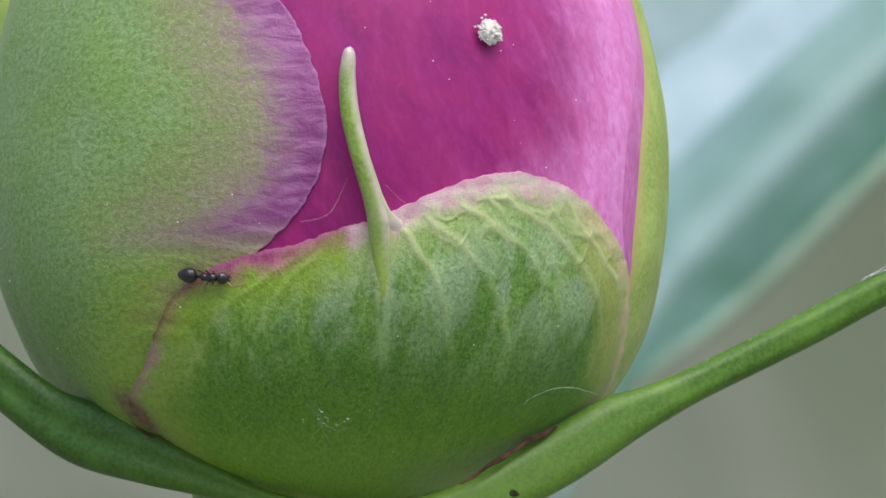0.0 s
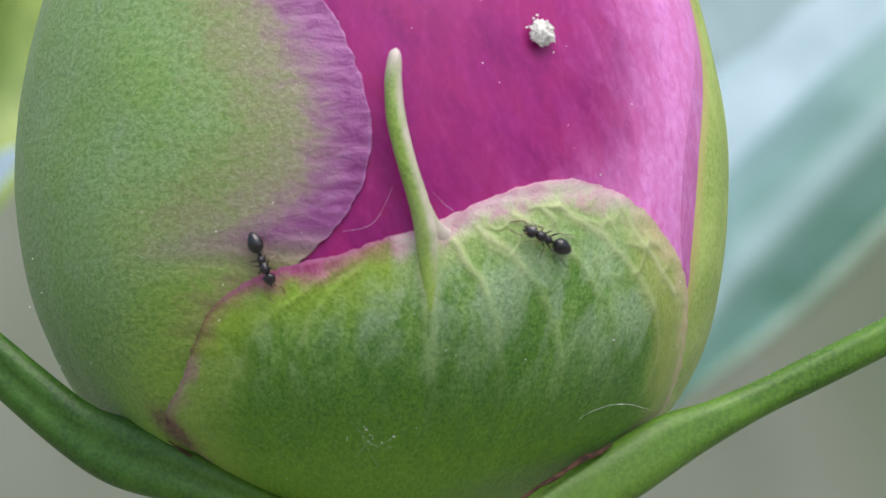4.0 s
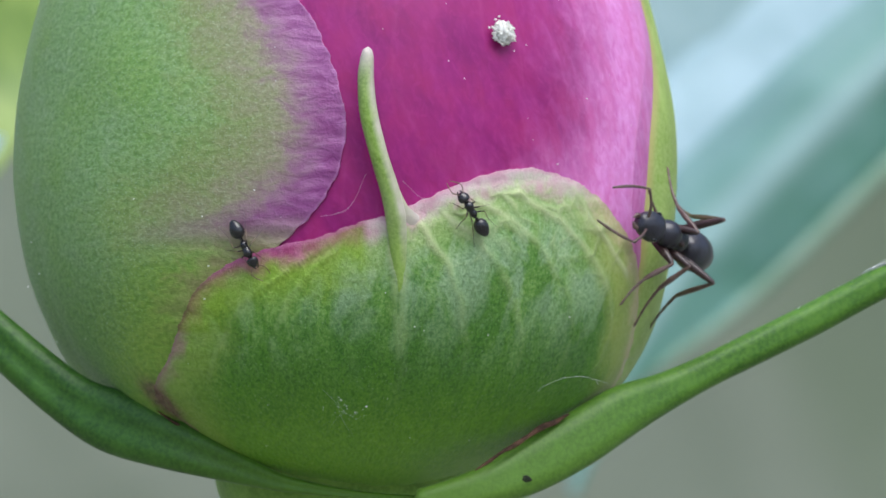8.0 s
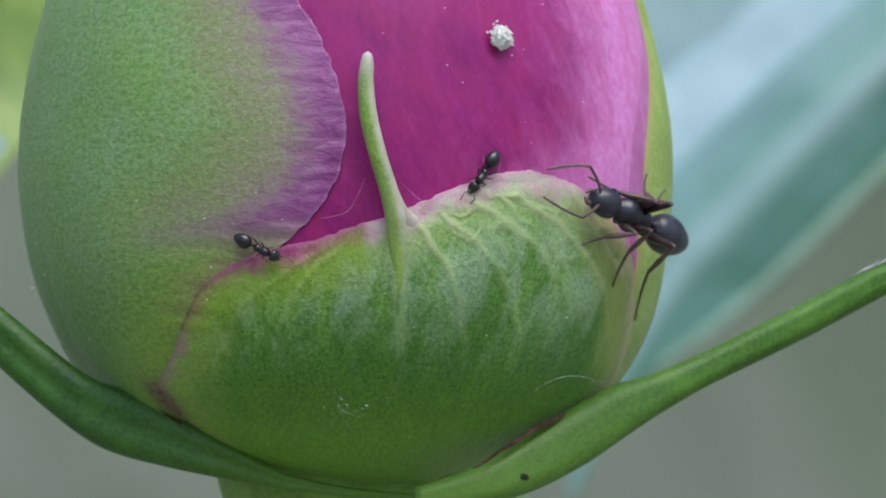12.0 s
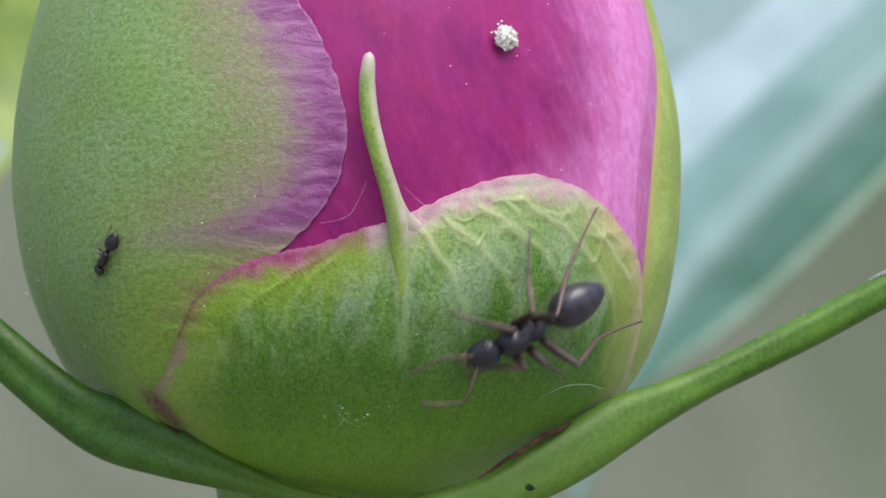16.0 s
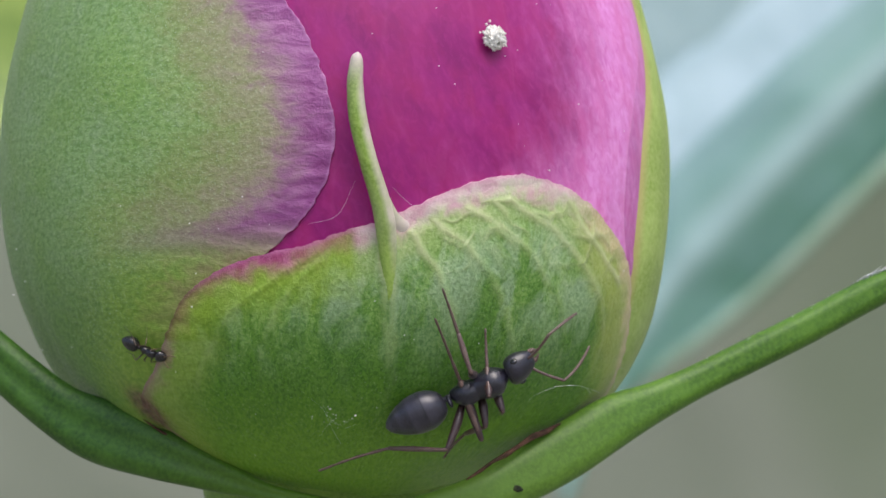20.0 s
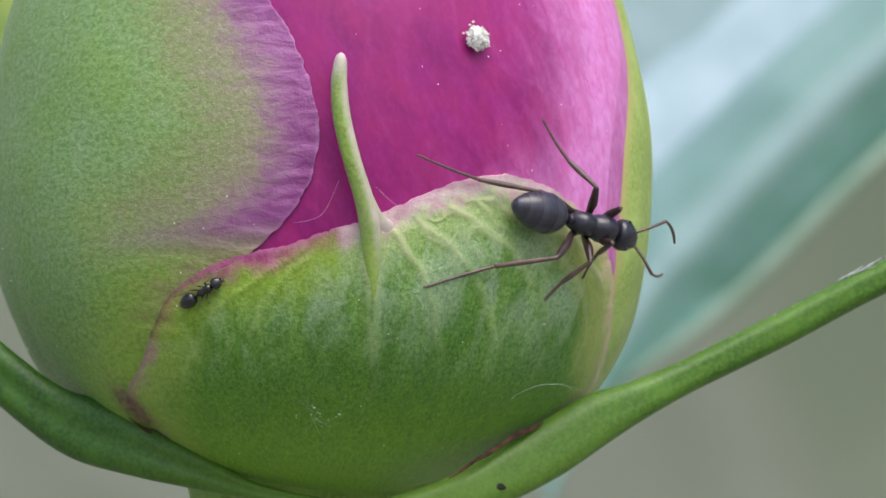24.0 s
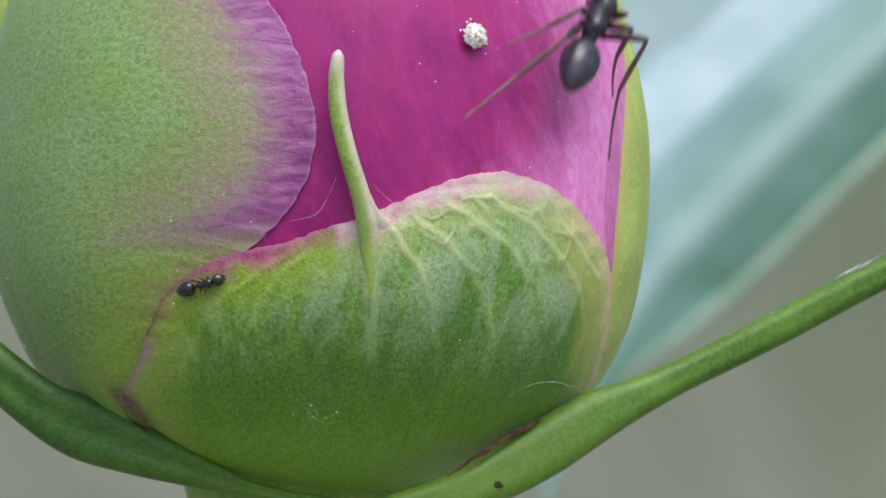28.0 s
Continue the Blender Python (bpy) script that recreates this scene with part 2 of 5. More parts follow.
    h = n.math("ADD", n.math("ADD", n.math("MULTIPLY", grain, 0.8), n.math("MULTIPLY", speck, 0.25)), n.math("MULTIPLY", mottle, 0.8))
    n.colour(c).bump(h, 0.09, 0.7).fuzz(0.07, (0.9, 1.0, 0.92))
    return n.soft(0.10, (0.5, 1.0, 0.3), 0.5).m


def plain_green(name, a, b, roughness=0.45, tip=None, source="object", rim=None):
    n = Nodes(name, roughness, 0.4)
    grain = n.noise(4.5, (1, 1, 1), 4, 0.7, source=source)
    big = n.noise(0.5, detail=2, source=source)
    c = n.mix(n.span(grain, 0.35, 0.65), a, b)
    c = n.mix(n.span(big, 0.4, 0.7, 0.0, 0.5), c, tuple(v * 1.3 for v in b))
    if tip:
        c = n.mix(n.attr("tip").outputs["Fac"], c, tip)
    if rim:
        c = n.mix(n.span(n.attr("edge").outputs["Fac"], 0.1, 1.0, 0.85, 0.0), c, rim)
    n.colour(c).bump(grain, 0.05, 0.5).fuzz(0.05, (0.9, 1.0, 0.9))
    return n.m


def leaf_material(name, a, b, roughness, midrib=None):
    """A dull leaf; with a midrib colour, one half is paler and a light stripe runs down its middle."""
    n = Nodes(name, roughness, 0.6)
    vein = n.noise(0.12, (1, 1, 1), 3, 0.6, source="object")
    c = n.mix(n.span(vein, 0.3, 0.7), a, b)
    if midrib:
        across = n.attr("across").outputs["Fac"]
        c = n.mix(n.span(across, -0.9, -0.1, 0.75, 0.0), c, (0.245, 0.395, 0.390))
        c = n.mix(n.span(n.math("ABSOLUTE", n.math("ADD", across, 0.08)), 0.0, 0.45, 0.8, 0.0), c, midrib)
    n.colour(c).bump(vein, 0.3, 0.2)
    return n.m


def shell_material(name, dark, light, roughness, hair=0.4, sheen=0.05, banded=False, gloss=0.6):
    """Insect cuticle: nearly black, a dusty bloom of fine hairs, a soft shine."""
    n = Nodes(name, roughness, 0.5)
    fine = n.noise(34.0, (1, 1, 1), 2, 0.6, source="object")
    big = n.noise(1.6, (1, 1, 1), 2, 0.5, source="object")
    c = n.mix(n.span(fine, 0.35, 0.7, 0.0, hair), dark, light)
    c = n.mix(n.span(big, 0.45, 0.75, 0.0, 0.35), c, light)
    if banded:
        c = n.mix(n.span(n.attr("tip").outputs["Fac"], 0.30, 0.70, 0.0, 0.35), c, light)
        c = n.mix(n.span(n.attr("tip").outputs["Fac"], 0.76, 0.90, 0.0, 0.9), c, tuple(v * 0.4 for v in dark))
    n.colour(c).bump(fine, 0.003, 0.25).fuzz(sheen, (0.85, 0.87, 1.0))
    n.b.inputs["Coat Weight"].default_value = gloss
    n.b.inputs["Coat Roughness"].default_value = 0.26
    n.link(n.span(fine, 0.3, 0.7, roughness - 0.08, roughness + 0.12), n.b.inputs["Roughness"])
    return n.m


def speckled(name, a, b, scale, roughness=0.8, bump_mm=0.1, source="object"):
    n = Nodes(name, roughness, 0.3)
    g = n.noise(scale, (1, 1, 1), 4, 0.65, source=source)
    n.colour(n.mix(n.span(g, 0.35, 0.65), a, b)).bump(g, bump_mm, 0.6)
    return n.m


PETAL, SEPAL, FRONT = petal_material(), sepal_material(), front_sepal_material()
RIGHT = plain_green("yellow_green_sepal", (0.250, 0.380, 0.055), (0.390, 0.505, 0.150), rim=(0.50, 0.42, 0.16))
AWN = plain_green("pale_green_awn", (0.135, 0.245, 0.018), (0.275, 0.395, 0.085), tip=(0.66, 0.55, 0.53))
BRACT = plain_green("dark_green_bract", (0.021, 0.078, 0.005), (0.052, 0.138, 0.012), tip=(0.14, 0.275, 0.022))
BRACT_LIGHT = plain_green("fresh_green_bract", (0.038, 0.116, 0.007), (0.086, 0.198, 0.018), tip=(0.165, 0.285, 0.035))
STEM = plain_green("stem_green", (0.105, 0.235, 0.018), (0.20, 0.345, 0.050))
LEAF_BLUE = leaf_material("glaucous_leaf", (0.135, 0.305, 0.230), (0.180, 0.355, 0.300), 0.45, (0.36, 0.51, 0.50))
# LEAF_PALE and LEAF_SKY carry the sky's sheen in their base colour
LEAF_PALE = leaf_material("glaucous_leaf_sky_sheen", (0.39, 0.54, 0.57), (0.47, 0.62, 0.66), 0.4)
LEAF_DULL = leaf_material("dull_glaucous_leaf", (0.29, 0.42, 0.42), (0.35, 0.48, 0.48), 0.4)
LEAF_SKY = leaf_material("pale_leaf_sky_sheen", (0.37, 0.51, 0.56), (0.45, 0.59, 0.64), 0.35)
LEAF_EDGE = leaf_material("pale_leaf_margin", (0.23, 0.345, 0.235), (0.30, 0.41, 0.30), 0.5)
LEAF_YELLOW = leaf_material("yellow_green_leaf", (0.13, 0.22, 0.03), (0.26, 0.36, 0.07), 0.45)
CUTICLE = shell_material("black_cuticle", (0.007, 0.0065, 0.011), (0.040, 0.037, 0.062), 0.32, 0.45, 0.03, gloss=0.4)
GASTER = shell_material("dusty_black_gaster", (0.009, 0.0085, 0.014), (0.060, 0.056, 0.084), 0.34, 0.55, 0.06, True, 0.4)
LEG = shell_material("dark_brown_leg", (0.024, 0.010, 0.009), (0.080, 0.042, 0.038), 0.36, 0.5, gloss=0.2)
LEG_RED = shell_material("reddish_brown_leg", (0.075, 0.037, 0.029), (0.205, 0.142, 0.122), 0.38, 0.6, gloss=0.25)
LEG_PALE = shell_material("pale_brown_leg", (0.11, 0.055, 0.025), (0.30, 0.20, 0.11), 0.36, 0.6)
EYE = shell_material("eye_black", (0.004, 0.004, 0.005), (0.02, 0.02, 0.025), 0.15, 0.2)
JET = shell_material("glossy_black_cuticle", (0.006, 0.005, 0.006), (0.030, 0.024, 0.025), 0.22, 0.35, gloss=0.4)
CRUMB = speckled("chalky_white", (0.74, 0.72, 0.64), (0.90, 0.89, 0.84), 9.0)
SILK = speckled("spider_silk", (0.60, 0.62, 0.62), (0.80, 0.82, 0.82), 4.0, 0.35)
DUST = speckled("white_dust", (0.70, 0.70, 0.66), (0.9, 0.9, 0.88), 20.0)
RED = speckled("red_brown_seam", (0.040, 0.020, 0.010), (0.120, 0.058, 0.036), 1.6)
SPOT = speckled("dark_blemish", (0.012, 0.016, 0.008), (0.04, 0.05, 0.02), 9.0)


# ---- mesh helpers ----
def part(name, mesh, material, parent=None, label=""):
    ob = new(name, mesh)
    if not mesh.materials:
        mesh.materials.append(material)
    ob.parent = parent
    if label:
        ob["label"] = label
    return ob


def mesh_of(name, verts, faces, attrs=None, flat=None):
    me = bpy.data.meshes.new(name)
    me.from_pydata([tuple(v) for v in verts], [], [tuple(f) for f in faces])
    me.polygons.foreach_set("use_smooth", [True] * len(me.polygons))
    for key, values in (attrs or {}).items():
        me.attributes.new(key, "FLOAT", "POINT").data.foreach_set("value", np.asarray(values, dtype=np.float32))
    if flat is not None:
        me.attributes.new("flat", "FLOAT_VECTOR", "POINT").data.foreach_set("vector", np.asarray(flat, dtype=np.float32).ravel())
    me.update()
    return me


def curve_points(points, per=8, closed=False):
    """A smooth line through the points."""
    p = np.asarray(points, float)
    n, out = len(p), []
    for i in range(n if closed else n - 1):
        if closed:
            a, b, c, d = p[i - 1], p[i], p[(i + 1) % n], p[(i + 2) % n]
        else:
            a, b, c, d = p[max(i - 1, 0)], p[i], p[i + 1], p[min(i + 2, n - 1)]
        for k in range(per):
            s = k / per
            out.append(0.5 * (2 * b + (c - a) * s + (2 * a - 5 * b + 4 * c - d) * s ** 2 + (3 * b - a - 3 * c + d) * s ** 3))
    if not closed:
        out.append(p[-1])
    return np.array(out)


class Builder:
    """Gathers tubes, blobs and lathed forms into one mesh (millimetres in, metres out)."""

    def __init__(self):
        self.v, self.f, self.a = [], [], []

    def tube(self, points, radii, seg=8, per=4, flat=1.0, side=None, cap=True, tips=None, notch=0.0):
        p = curve_points(points, per)
        r = np.interp(np.linspace(0, len(radii) - 1, len(p)), range(len(radii)), radii) if np.ndim(radii[0]) == 0 else curve_points(radii, per)
        if np.ndim(r[0]) == 0:
            r = np.stack([r, r * flat], 1)
        tip = np.interp(np.linspace(0, 1, len(p)), np.linspace(0, 1, len(tips)), tips) if tips else np.zeros(len(p))
        base = len(self.v)
        last = Vector(side) if side else None
        for i, q in enumerate(p):
            d = Vector(p[min(i + 1, len(p) - 1)] - p[max(i - 1, 0)]).normalized()
            if last is None:
                last = d.orthogonal()
            u = (last - d * last.dot(d)).normalized()
            if not side:
                last = u
            w = d.cross(u)
            for k in range(seg):
                ang = 2 * math.pi * k / seg
                c, s = math.cos(ang), math.sin(ang)
                dent = 1 - notch * math.exp(-((abs(s) - 1) / 0.05) ** 2) if notch else 1
                self.v.append(Vector(q) + u * (c * r[i][0]) + w * (s * r[i][1] * dent))
                self.a.append(tip[i])
        for i in range(len(p) - 1):
            for k in range(seg):
                a, b = base + i * seg + k, base + i * seg + (k + 1) % seg
                self.f.append((a, b, b + seg, a + seg))
        if cap:
            for i, flip in ((0, True), (len(p) - 1, False)):
                ring = [base + i * seg + k for k in range(seg)]
                d = Vector(p[1] - p[0]) if flip else Vector(p[-1] - p[-2])
                d.normalize()
                self.v.append(Vector(p[i]) + d * (-1 if flip else 1) * min(r[i]) * 0.7)
                self.a.append(tip[i])
                t = len(self.v) - 1
                for k in range(seg):
                    a, b = ring[k], ring[(k + 1) % seg]
                    self.f.append((b, a, t) if flip else (a, b, t))
        return self

    def blob(self, centre, radii, seg=16, rings=10, turn=None, rough=0.0, freq=1.0):
        base, c = len(self.v), Vector(centre)
        m = turn.to_3x3() if turn else Matrix.Identity(3)
        for i in range(rings + 1):
            th = math.pi * i / rings
            for k in range(seg):
                ph = 2 * math.pi * k / seg
                q = Vector((math.cos(th), math.sin(th) * math.cos(ph), math.sin(th) * math.sin(ph)))
                if rough:
                    q *= 1 + rough * noise.noise((q + c) * freq)
                self.v.append(c + m @ Vector((q.x * radii[0], q.y * radii[1], q.z * radii[2])))
                self.a.append(0)
        for i in range(rings):
            for k in range(seg):
                a, b = base + i * seg + k, base + i * seg + (k + 1) % seg
                self.f.append((a, a + seg, b + seg, b))
        return self

    def mesh(self, name, scale=1.0):
        me = mesh_of(name, [v * MM * scale for v in self.v], self.f, {"tip": self.a})
        bm = bmesh.new()
        bm.from_mesh(me)
        bmesh.ops.remove_doubles(bm, verts=bm.verts, dist=1e-7)
        bmesh.ops.recalc_face_normals(bm, faces=bm.faces)
        bm.to_mesh(me)
        bm.free()
        return me


# ---- the bud's form: a rounded egg about an upright axis (millimetres) ----
AXIS_X, EQUATOR, RADIUS, UPPER, LOWER = -4.80, 3.44, 16.2, 22.4, 16.2
BASE_POWER = 2.6  # the lower half is squarer than an ellipse


def skin(theta, z, lift=0.0):
    """Points on the bud at an angle from its front and a height, lifted off the petals."""
    theta, z, lift = np.radians(np.asarray(theta, float)), np.asarray(z, float), np.asarray(lift, float)
    b = np.where(z > EQUATOR, UPPER, LOWER) + lift
    q = np.clip((z - EQUATOR) / b, -1, 1)
    r = (RADIUS + lift) * np.sqrt(np.maximum(0, 1 - np.where(q > 0, q ** 2, np.abs(q) ** BASE_POWER)))
    return np.stack([AXIS_X + r * np.sin(theta), -r * np.cos(theta), z], -1)


def outward(p):
    dz = p[2] - EQUATOR
    gz = 2 * dz / UPPER ** 2 if dz > 0 else -BASE_POWER * abs(dz / LOWER) ** (BASE_POWER - 1) / LOWER
    return Vector((2 * (p[0] - AXIS_X) / RADIUS ** 2, 2 * p[1] / RADIUS ** 2, gz)).normalized()


ARC = RADIUS * math.pi / 180


def nearest(pts, line):
    """How far each point lies from a line of points."""
    return np.concatenate([np.min(np.hypot(q[:, None, 0] - line[None, :, 0], q[:, None, 1] - line[None, :, 1]), axis=1) for q in np.array_split(pts, max(1, len(pts) // 4000))])


def patch(name, outline, centre, rim, belly, reach, margin=None, rings=40, per=8, crimp=0.0, crimp_freq=1.6, veins=(), pale=None, wave=0.0, thick_edge=0.25, lip=0.0, rise=None, net=None):
    """A curved scale that hugs the bud: outline and centre as (angle, height); it swells from rim to rim + belly."""
    line = curve_points(outline, per, True)
    flat_line = line * (ARC, 1)
    if crimp:
        c = np.array(centre) * (ARC, 1)
        for i, q in enumerate(flat_line):
            d = (q - c) / np.linalg.norm(q - c)
            flat_line[i] = q + d * crimp * (noise.noise((q[0] * crimp_freq, q[1] * crimp_freq, 3.0)) + 0.6 * noise.noise((q[0] * crimp_freq * 2.7, q[1] * crimp_freq * 2.7, 7.0)))
    c = np.array(centre) * (ARC, 1)
    seg = len(flat_line)
    rho = 1 - np.linspace(1, 0, rings) ** 1.5
    rho[0] = 0.005
    pts = (c + rho[:, None, None] * (flat_line[None] - c)).reshape(-1, 2)
    edge_line = flat_line if margin is None else curve_points(margin, 10) * (ARC, 1)
    wide = nearest(pts, edge_line)
    near = wide if margin is None else nearest(pts, flat_line)
    lift = rim + belly * (1 - np.exp(-(near / reach) ** 1.3))
    if rise:
        lift += rise(pts[:, 0] / ARC, pts[:, 1])
    vein = np.zeros(len(pts))
    for line_v in veins:
        q = curve_points(line_v, 24) * (ARC, 1)
        q[:, 0] += [0.28 * noise.noise((u[0] * 0.6, u[1] * 0.9, 2.0)) for u in q]
        d = nearest(pts, q)
        fade = np.clip((pts[:, 1] + 8.5) / 7.0, 0, 1)
        vein = np.maximum(vein, np.exp(-(d / (0.10 + 0.09 * fade)) ** 2) * np.clip(near / 1.0, 0, 1) * fade)
    lift += 0.07 * vein
    if net:
        web = net(pts[:, 0] / ARC, pts[:, 1], near)
        lift += (0.05 + 0.06 * np.exp(-((near - 1.6) / 1.2) ** 2)) * web
        vein = np.maximum(vein, web)
    if wave:
        lift += wave * np.exp(-wide / 1.6) * np.array([noise.noise((q[0] * 0.35, q[1] * 1.9, 1.0)) for q in pts])
    lift += 0.10 * np.array([noise.noise((q[0] * 0.22, q[1] * 0.22, 5.0)) for q in pts])
    top = skin(pts[:, 0] / ARC, pts[:, 1], lift)
    rim_pts = pts[-seg:]
    side = skin(rim_pts[:, 0] / ARC, rim_pts[:, 1], lift[-seg:] - thick_edge * 0.6)
    out = c + (rim_pts - c) * 0.985
    under = skin(out[:, 0] / ARC, out[:, 1], np.maximum(lift[-seg:] - thick_edge, -0.3))
    deep = skin((c + (rim_pts - c) * 0.93)[:, 0] / ARC, (c + (rim_pts - c) * 0.93)[:, 1], -0.4)
    verts = np.concatenate([top, side, under, deep, skin([centre[0]], [centre[1]], lift[:seg].mean())])
    faces = []
    total = rings + 3
    for i in range(total - 1):
        for k in range(seg):
            a, b = i * seg + k, i * seg + (k + 1) % seg
            faces.append((a, b, b + seg, a + seg))
    faces += [((k + 1) % seg, k, total * seg) for k in range(seg)]
    grow = lambda x: np.concatenate([x, x[-seg:], x[-seg:], x[-seg:], x[:1]])
    flat = np.column_stack([grow(pts), np.zeros(len(verts))])
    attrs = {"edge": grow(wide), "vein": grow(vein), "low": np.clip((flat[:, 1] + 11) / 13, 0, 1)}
    attrs["upper"] = np.clip((flat[:, 1] + 2.2) / 3.5, 0, 1) * (np.clip((flat[:, 0] / ARC - 8) / 10, 0, 1) if veins else np.clip((flat[:, 1] + 0.3) / 2.0, 0, 1))
    attrs["blush"] = np.clip((6 - flat[:, 0] / ARC) / 14, 0, 1) * np.clip((flat[:, 1] + 5) / 4, 0.15, 1)
    attrs["scar"] = np.minimum(1, 1.9 * np.exp(-((flat[:, 0] + 38.2 * ARC) / 1.0) ** 2 - ((flat[:, 1] + 7.7 + 0.35 * (flat[:, 0] + 38.2 * ARC)) / 0.75) ** 2))
    attrs["cream"] = np.clip((flat[:, 0] / ARC - 38) / 16, 0, 1)
    attrs["lip"] = lip * np.exp(-(grow(wide) / 0.22) ** 2)
    attrs["pale"] = pale(flat[:, 0] / ARC, flat[:, 1]) if pale else np.zeros(len(verts))
    me = mesh_of(name, verts * MM, faces, attrs, flat)
    bm = bmesh.new()
    bm.from_mesh(me)
    bmesh.ops.recalc_face_normals(bm, faces=bm.faces)
    bm.to_mesh(me)
    bm.free()
    return me


# ---- setting ----
def ground_and_backdrop():
    v, f, n = [], [], 40
    size = [s * abs(s) for s in np.linspace(-1, 1, n)]
    for j, b in enumerate(size):
        for i, a in enumerate(size):
            v.append((a * 400, b * 400, -0.46 + 0.01 * noise.noise((a * 60, b * 60, 0))))
    for j in range(n - 1):
        for i in range(n - 1):
            k = j * n + i
            f.append((k, k + 1, k + n + 1, k + n))
    soil = Nodes("garden_soil", 0.9, 0.2)
    g = soil.noise(0.02, detail=5, source="object")
    h = soil.noise(0.002, detail=3, source="object")
    c = soil.mix(soil.span(g, 0.35, 0.65), (0.14, 0.13, 0.11), (0.30, 0.29, 0.26))
    soil.colour(soil.mix(soil.span(h, 0.45, 0.65, 0.0, 0.5), c, (0.12, 0.20, 0.07))).bump(g, 8.0, 0.7)
    tagged(part("ground", mesh_of("ground", v, f), soil.m), "grey garden soil with mossy green patches", "ground", kind="structure")
    v, f = [], []
    for i in range(49):
        a = radians(-60 + i * 2.5)
        for z in np.linspace(-0.47, 1.6, 14):
            r = 2.6 + 0.05 * noise.noise((i * 0.3, z * 3, 0))
            v.append((r * math.sin(a), r * math.cos(a), z))
    for i in range(48):
        for j in range(13):
            k = i * 14 + j
            f.append((k, k + 14, k + 15, k + 1))
    far = Nodes("distant_garden", 0.95, 0.1)
    g = far.noise(0.006, detail=2, source="object")
    c = far.mix(far.span(g, 0.35, 0.65), (0.200, 0.230, 0.172), (0.258, 0.284, 0.224))
    moss = far.noise(0.0022, detail=2, source="object")
    far.colour(far.mix(far.span(moss, 0.45, 0.65, 0.0, 0.3), c, (0.175, 0.235, 0.130)))
    tagged(part("backdrop", mesh_of("backdrop", v, f), far.m), "blurred grey-green garden wall far behind", "backdrop", kind="structure")


ground_and_backdrop()


# ---- the peony bud on its stem ----
FRONT_LINE = [(8, 1.3), (13.5, 1.97), (18.3, 2.56), (24.2, 3.18), (30.4, 3.51), (37.1, 3.36), (44.7, 2.6), (51.3, 1.44), (56.7, 0.3), (61.3, -1.21),
              (65.2, -3.29), (68.8, -5.11), (72.5, -6.96), (71, -8.6), (60, -10.1), (44, -11.4), (18, -12.0), (-12, -11.5), (-26, -10.7), (-33.5, -9.2),
              (-38.6, -7.45), (-32.4, -5.64), (-27.8, -3.73), (-24.3, -2.24), (-18.8, -1.12), (-13.8, -0.5), (-8.6, -0.1), (-3.5, 0.21), (1.6, 0.77)]
LEFT_EDGE = [(-24, 20), (-16.5, 16.8), (-10, 13.4), (-7.4, 11.75), (-4.1, 10.4), (-1.4, 8.66), (0.5, 6.92), (0.9, 5.06), (0, 3.47), (-2.2, 2.2), (-5.3, 1.04),
             (-9.1, 0.03), (-15.6, -1.57)]
LEFT_REST = [(-22, -5), (-27, -9.2), (-42, -11.6), (-65, -11.8), (-95, -11.8), (-140, -11), (-165, -2), (-164, 9), (-140, 18), (-95, 21.6), (-50, 22)]
PETAL_EDGE = [(80, 19.5), (77, 15.5), (74, 12.3), (71, 10), (65.9, 7.8), (61.6, 5.3), (59.8, 3), (59.7, 1.1), (61.5, -2)]
UNDER_EDGE = [(90, 18.5), (85, 13.5), (81, 10.3), (74.5, 7.8), (69.8, 5.3), (67.6, 3), (66.4, 1.1), (66, -0.8), (66.5, -2.4)]


def vein_net(theta, z, near):
    """Raised net veins: plain towards the free rim on one side, faint elsewhere."""
    strong = np.clip((theta - 9) / 12, 0, 1) * np.clip((z + 3.5) / 3.5, 0, 1) * np.clip(near / 0.8, 0.15, 1)
    faint = 0.22 * np.clip((z + 9) / 8, 0, 1) * np.clip(near / 2.0, 0, 1)
    out = np.zeros(len(theta))
    for i, (a, h) in enumerate(zip(theta * ARC, z)):
        wx, wy = noise.noise((a * 0.6, h * 0.6, 4.0)), noise.noise((a * 0.6, h * 0.6, 9.0))
        near_two = noise.voronoi(((a + 1.3 * wx) * 0.72, (h + 1.3 * wy) * 0.52, 0.0))[0]
        if near[i] < 4.0:
            small = noise.voronoi(((a + 0.8 * wx) * 1.25, (h + 0.8 * wy) * 1.05, 5.0))[0]
            gap = min(near_two[1] - near_two[0], (small[1] - small[0]) + 0.10 + 0.10 * max(0.0, near[i] - 2.0))
        else:
            gap = near_two[1] - near_two[0]
        ridge = math.exp(-(gap / 0.11) ** 2) * min(1.0, max(0.15, 0.6 + 1.6 * noise.noise((a * 0.8, h * 0.8, 14.0))))
        out[i] = ridge * max(strong[i] * 0.8, faint[i])
    return out


def front_rise(theta, z):
    """The front sepal lies over its neighbour on one side, and its midrib swells into the awn."""
    rib = np.exp(-((theta - 9.6) * ARC / 0.45) ** 2) * np.clip((z + 5.0) / 5.5, 0, 1) ** 1.5
    return 0.36 * np.clip((-theta - 10) / 18, 0, 1) + 0.40 * rib


def flank_rise(theta, z):
    """The broad sepal lies flatter on the bud at its flank, above all low down."""
    return -np.clip((-theta - 42) / 25, 0, 1) * (0.30 + 0.50 * np.clip((3 - z) / 7, 0, 1))


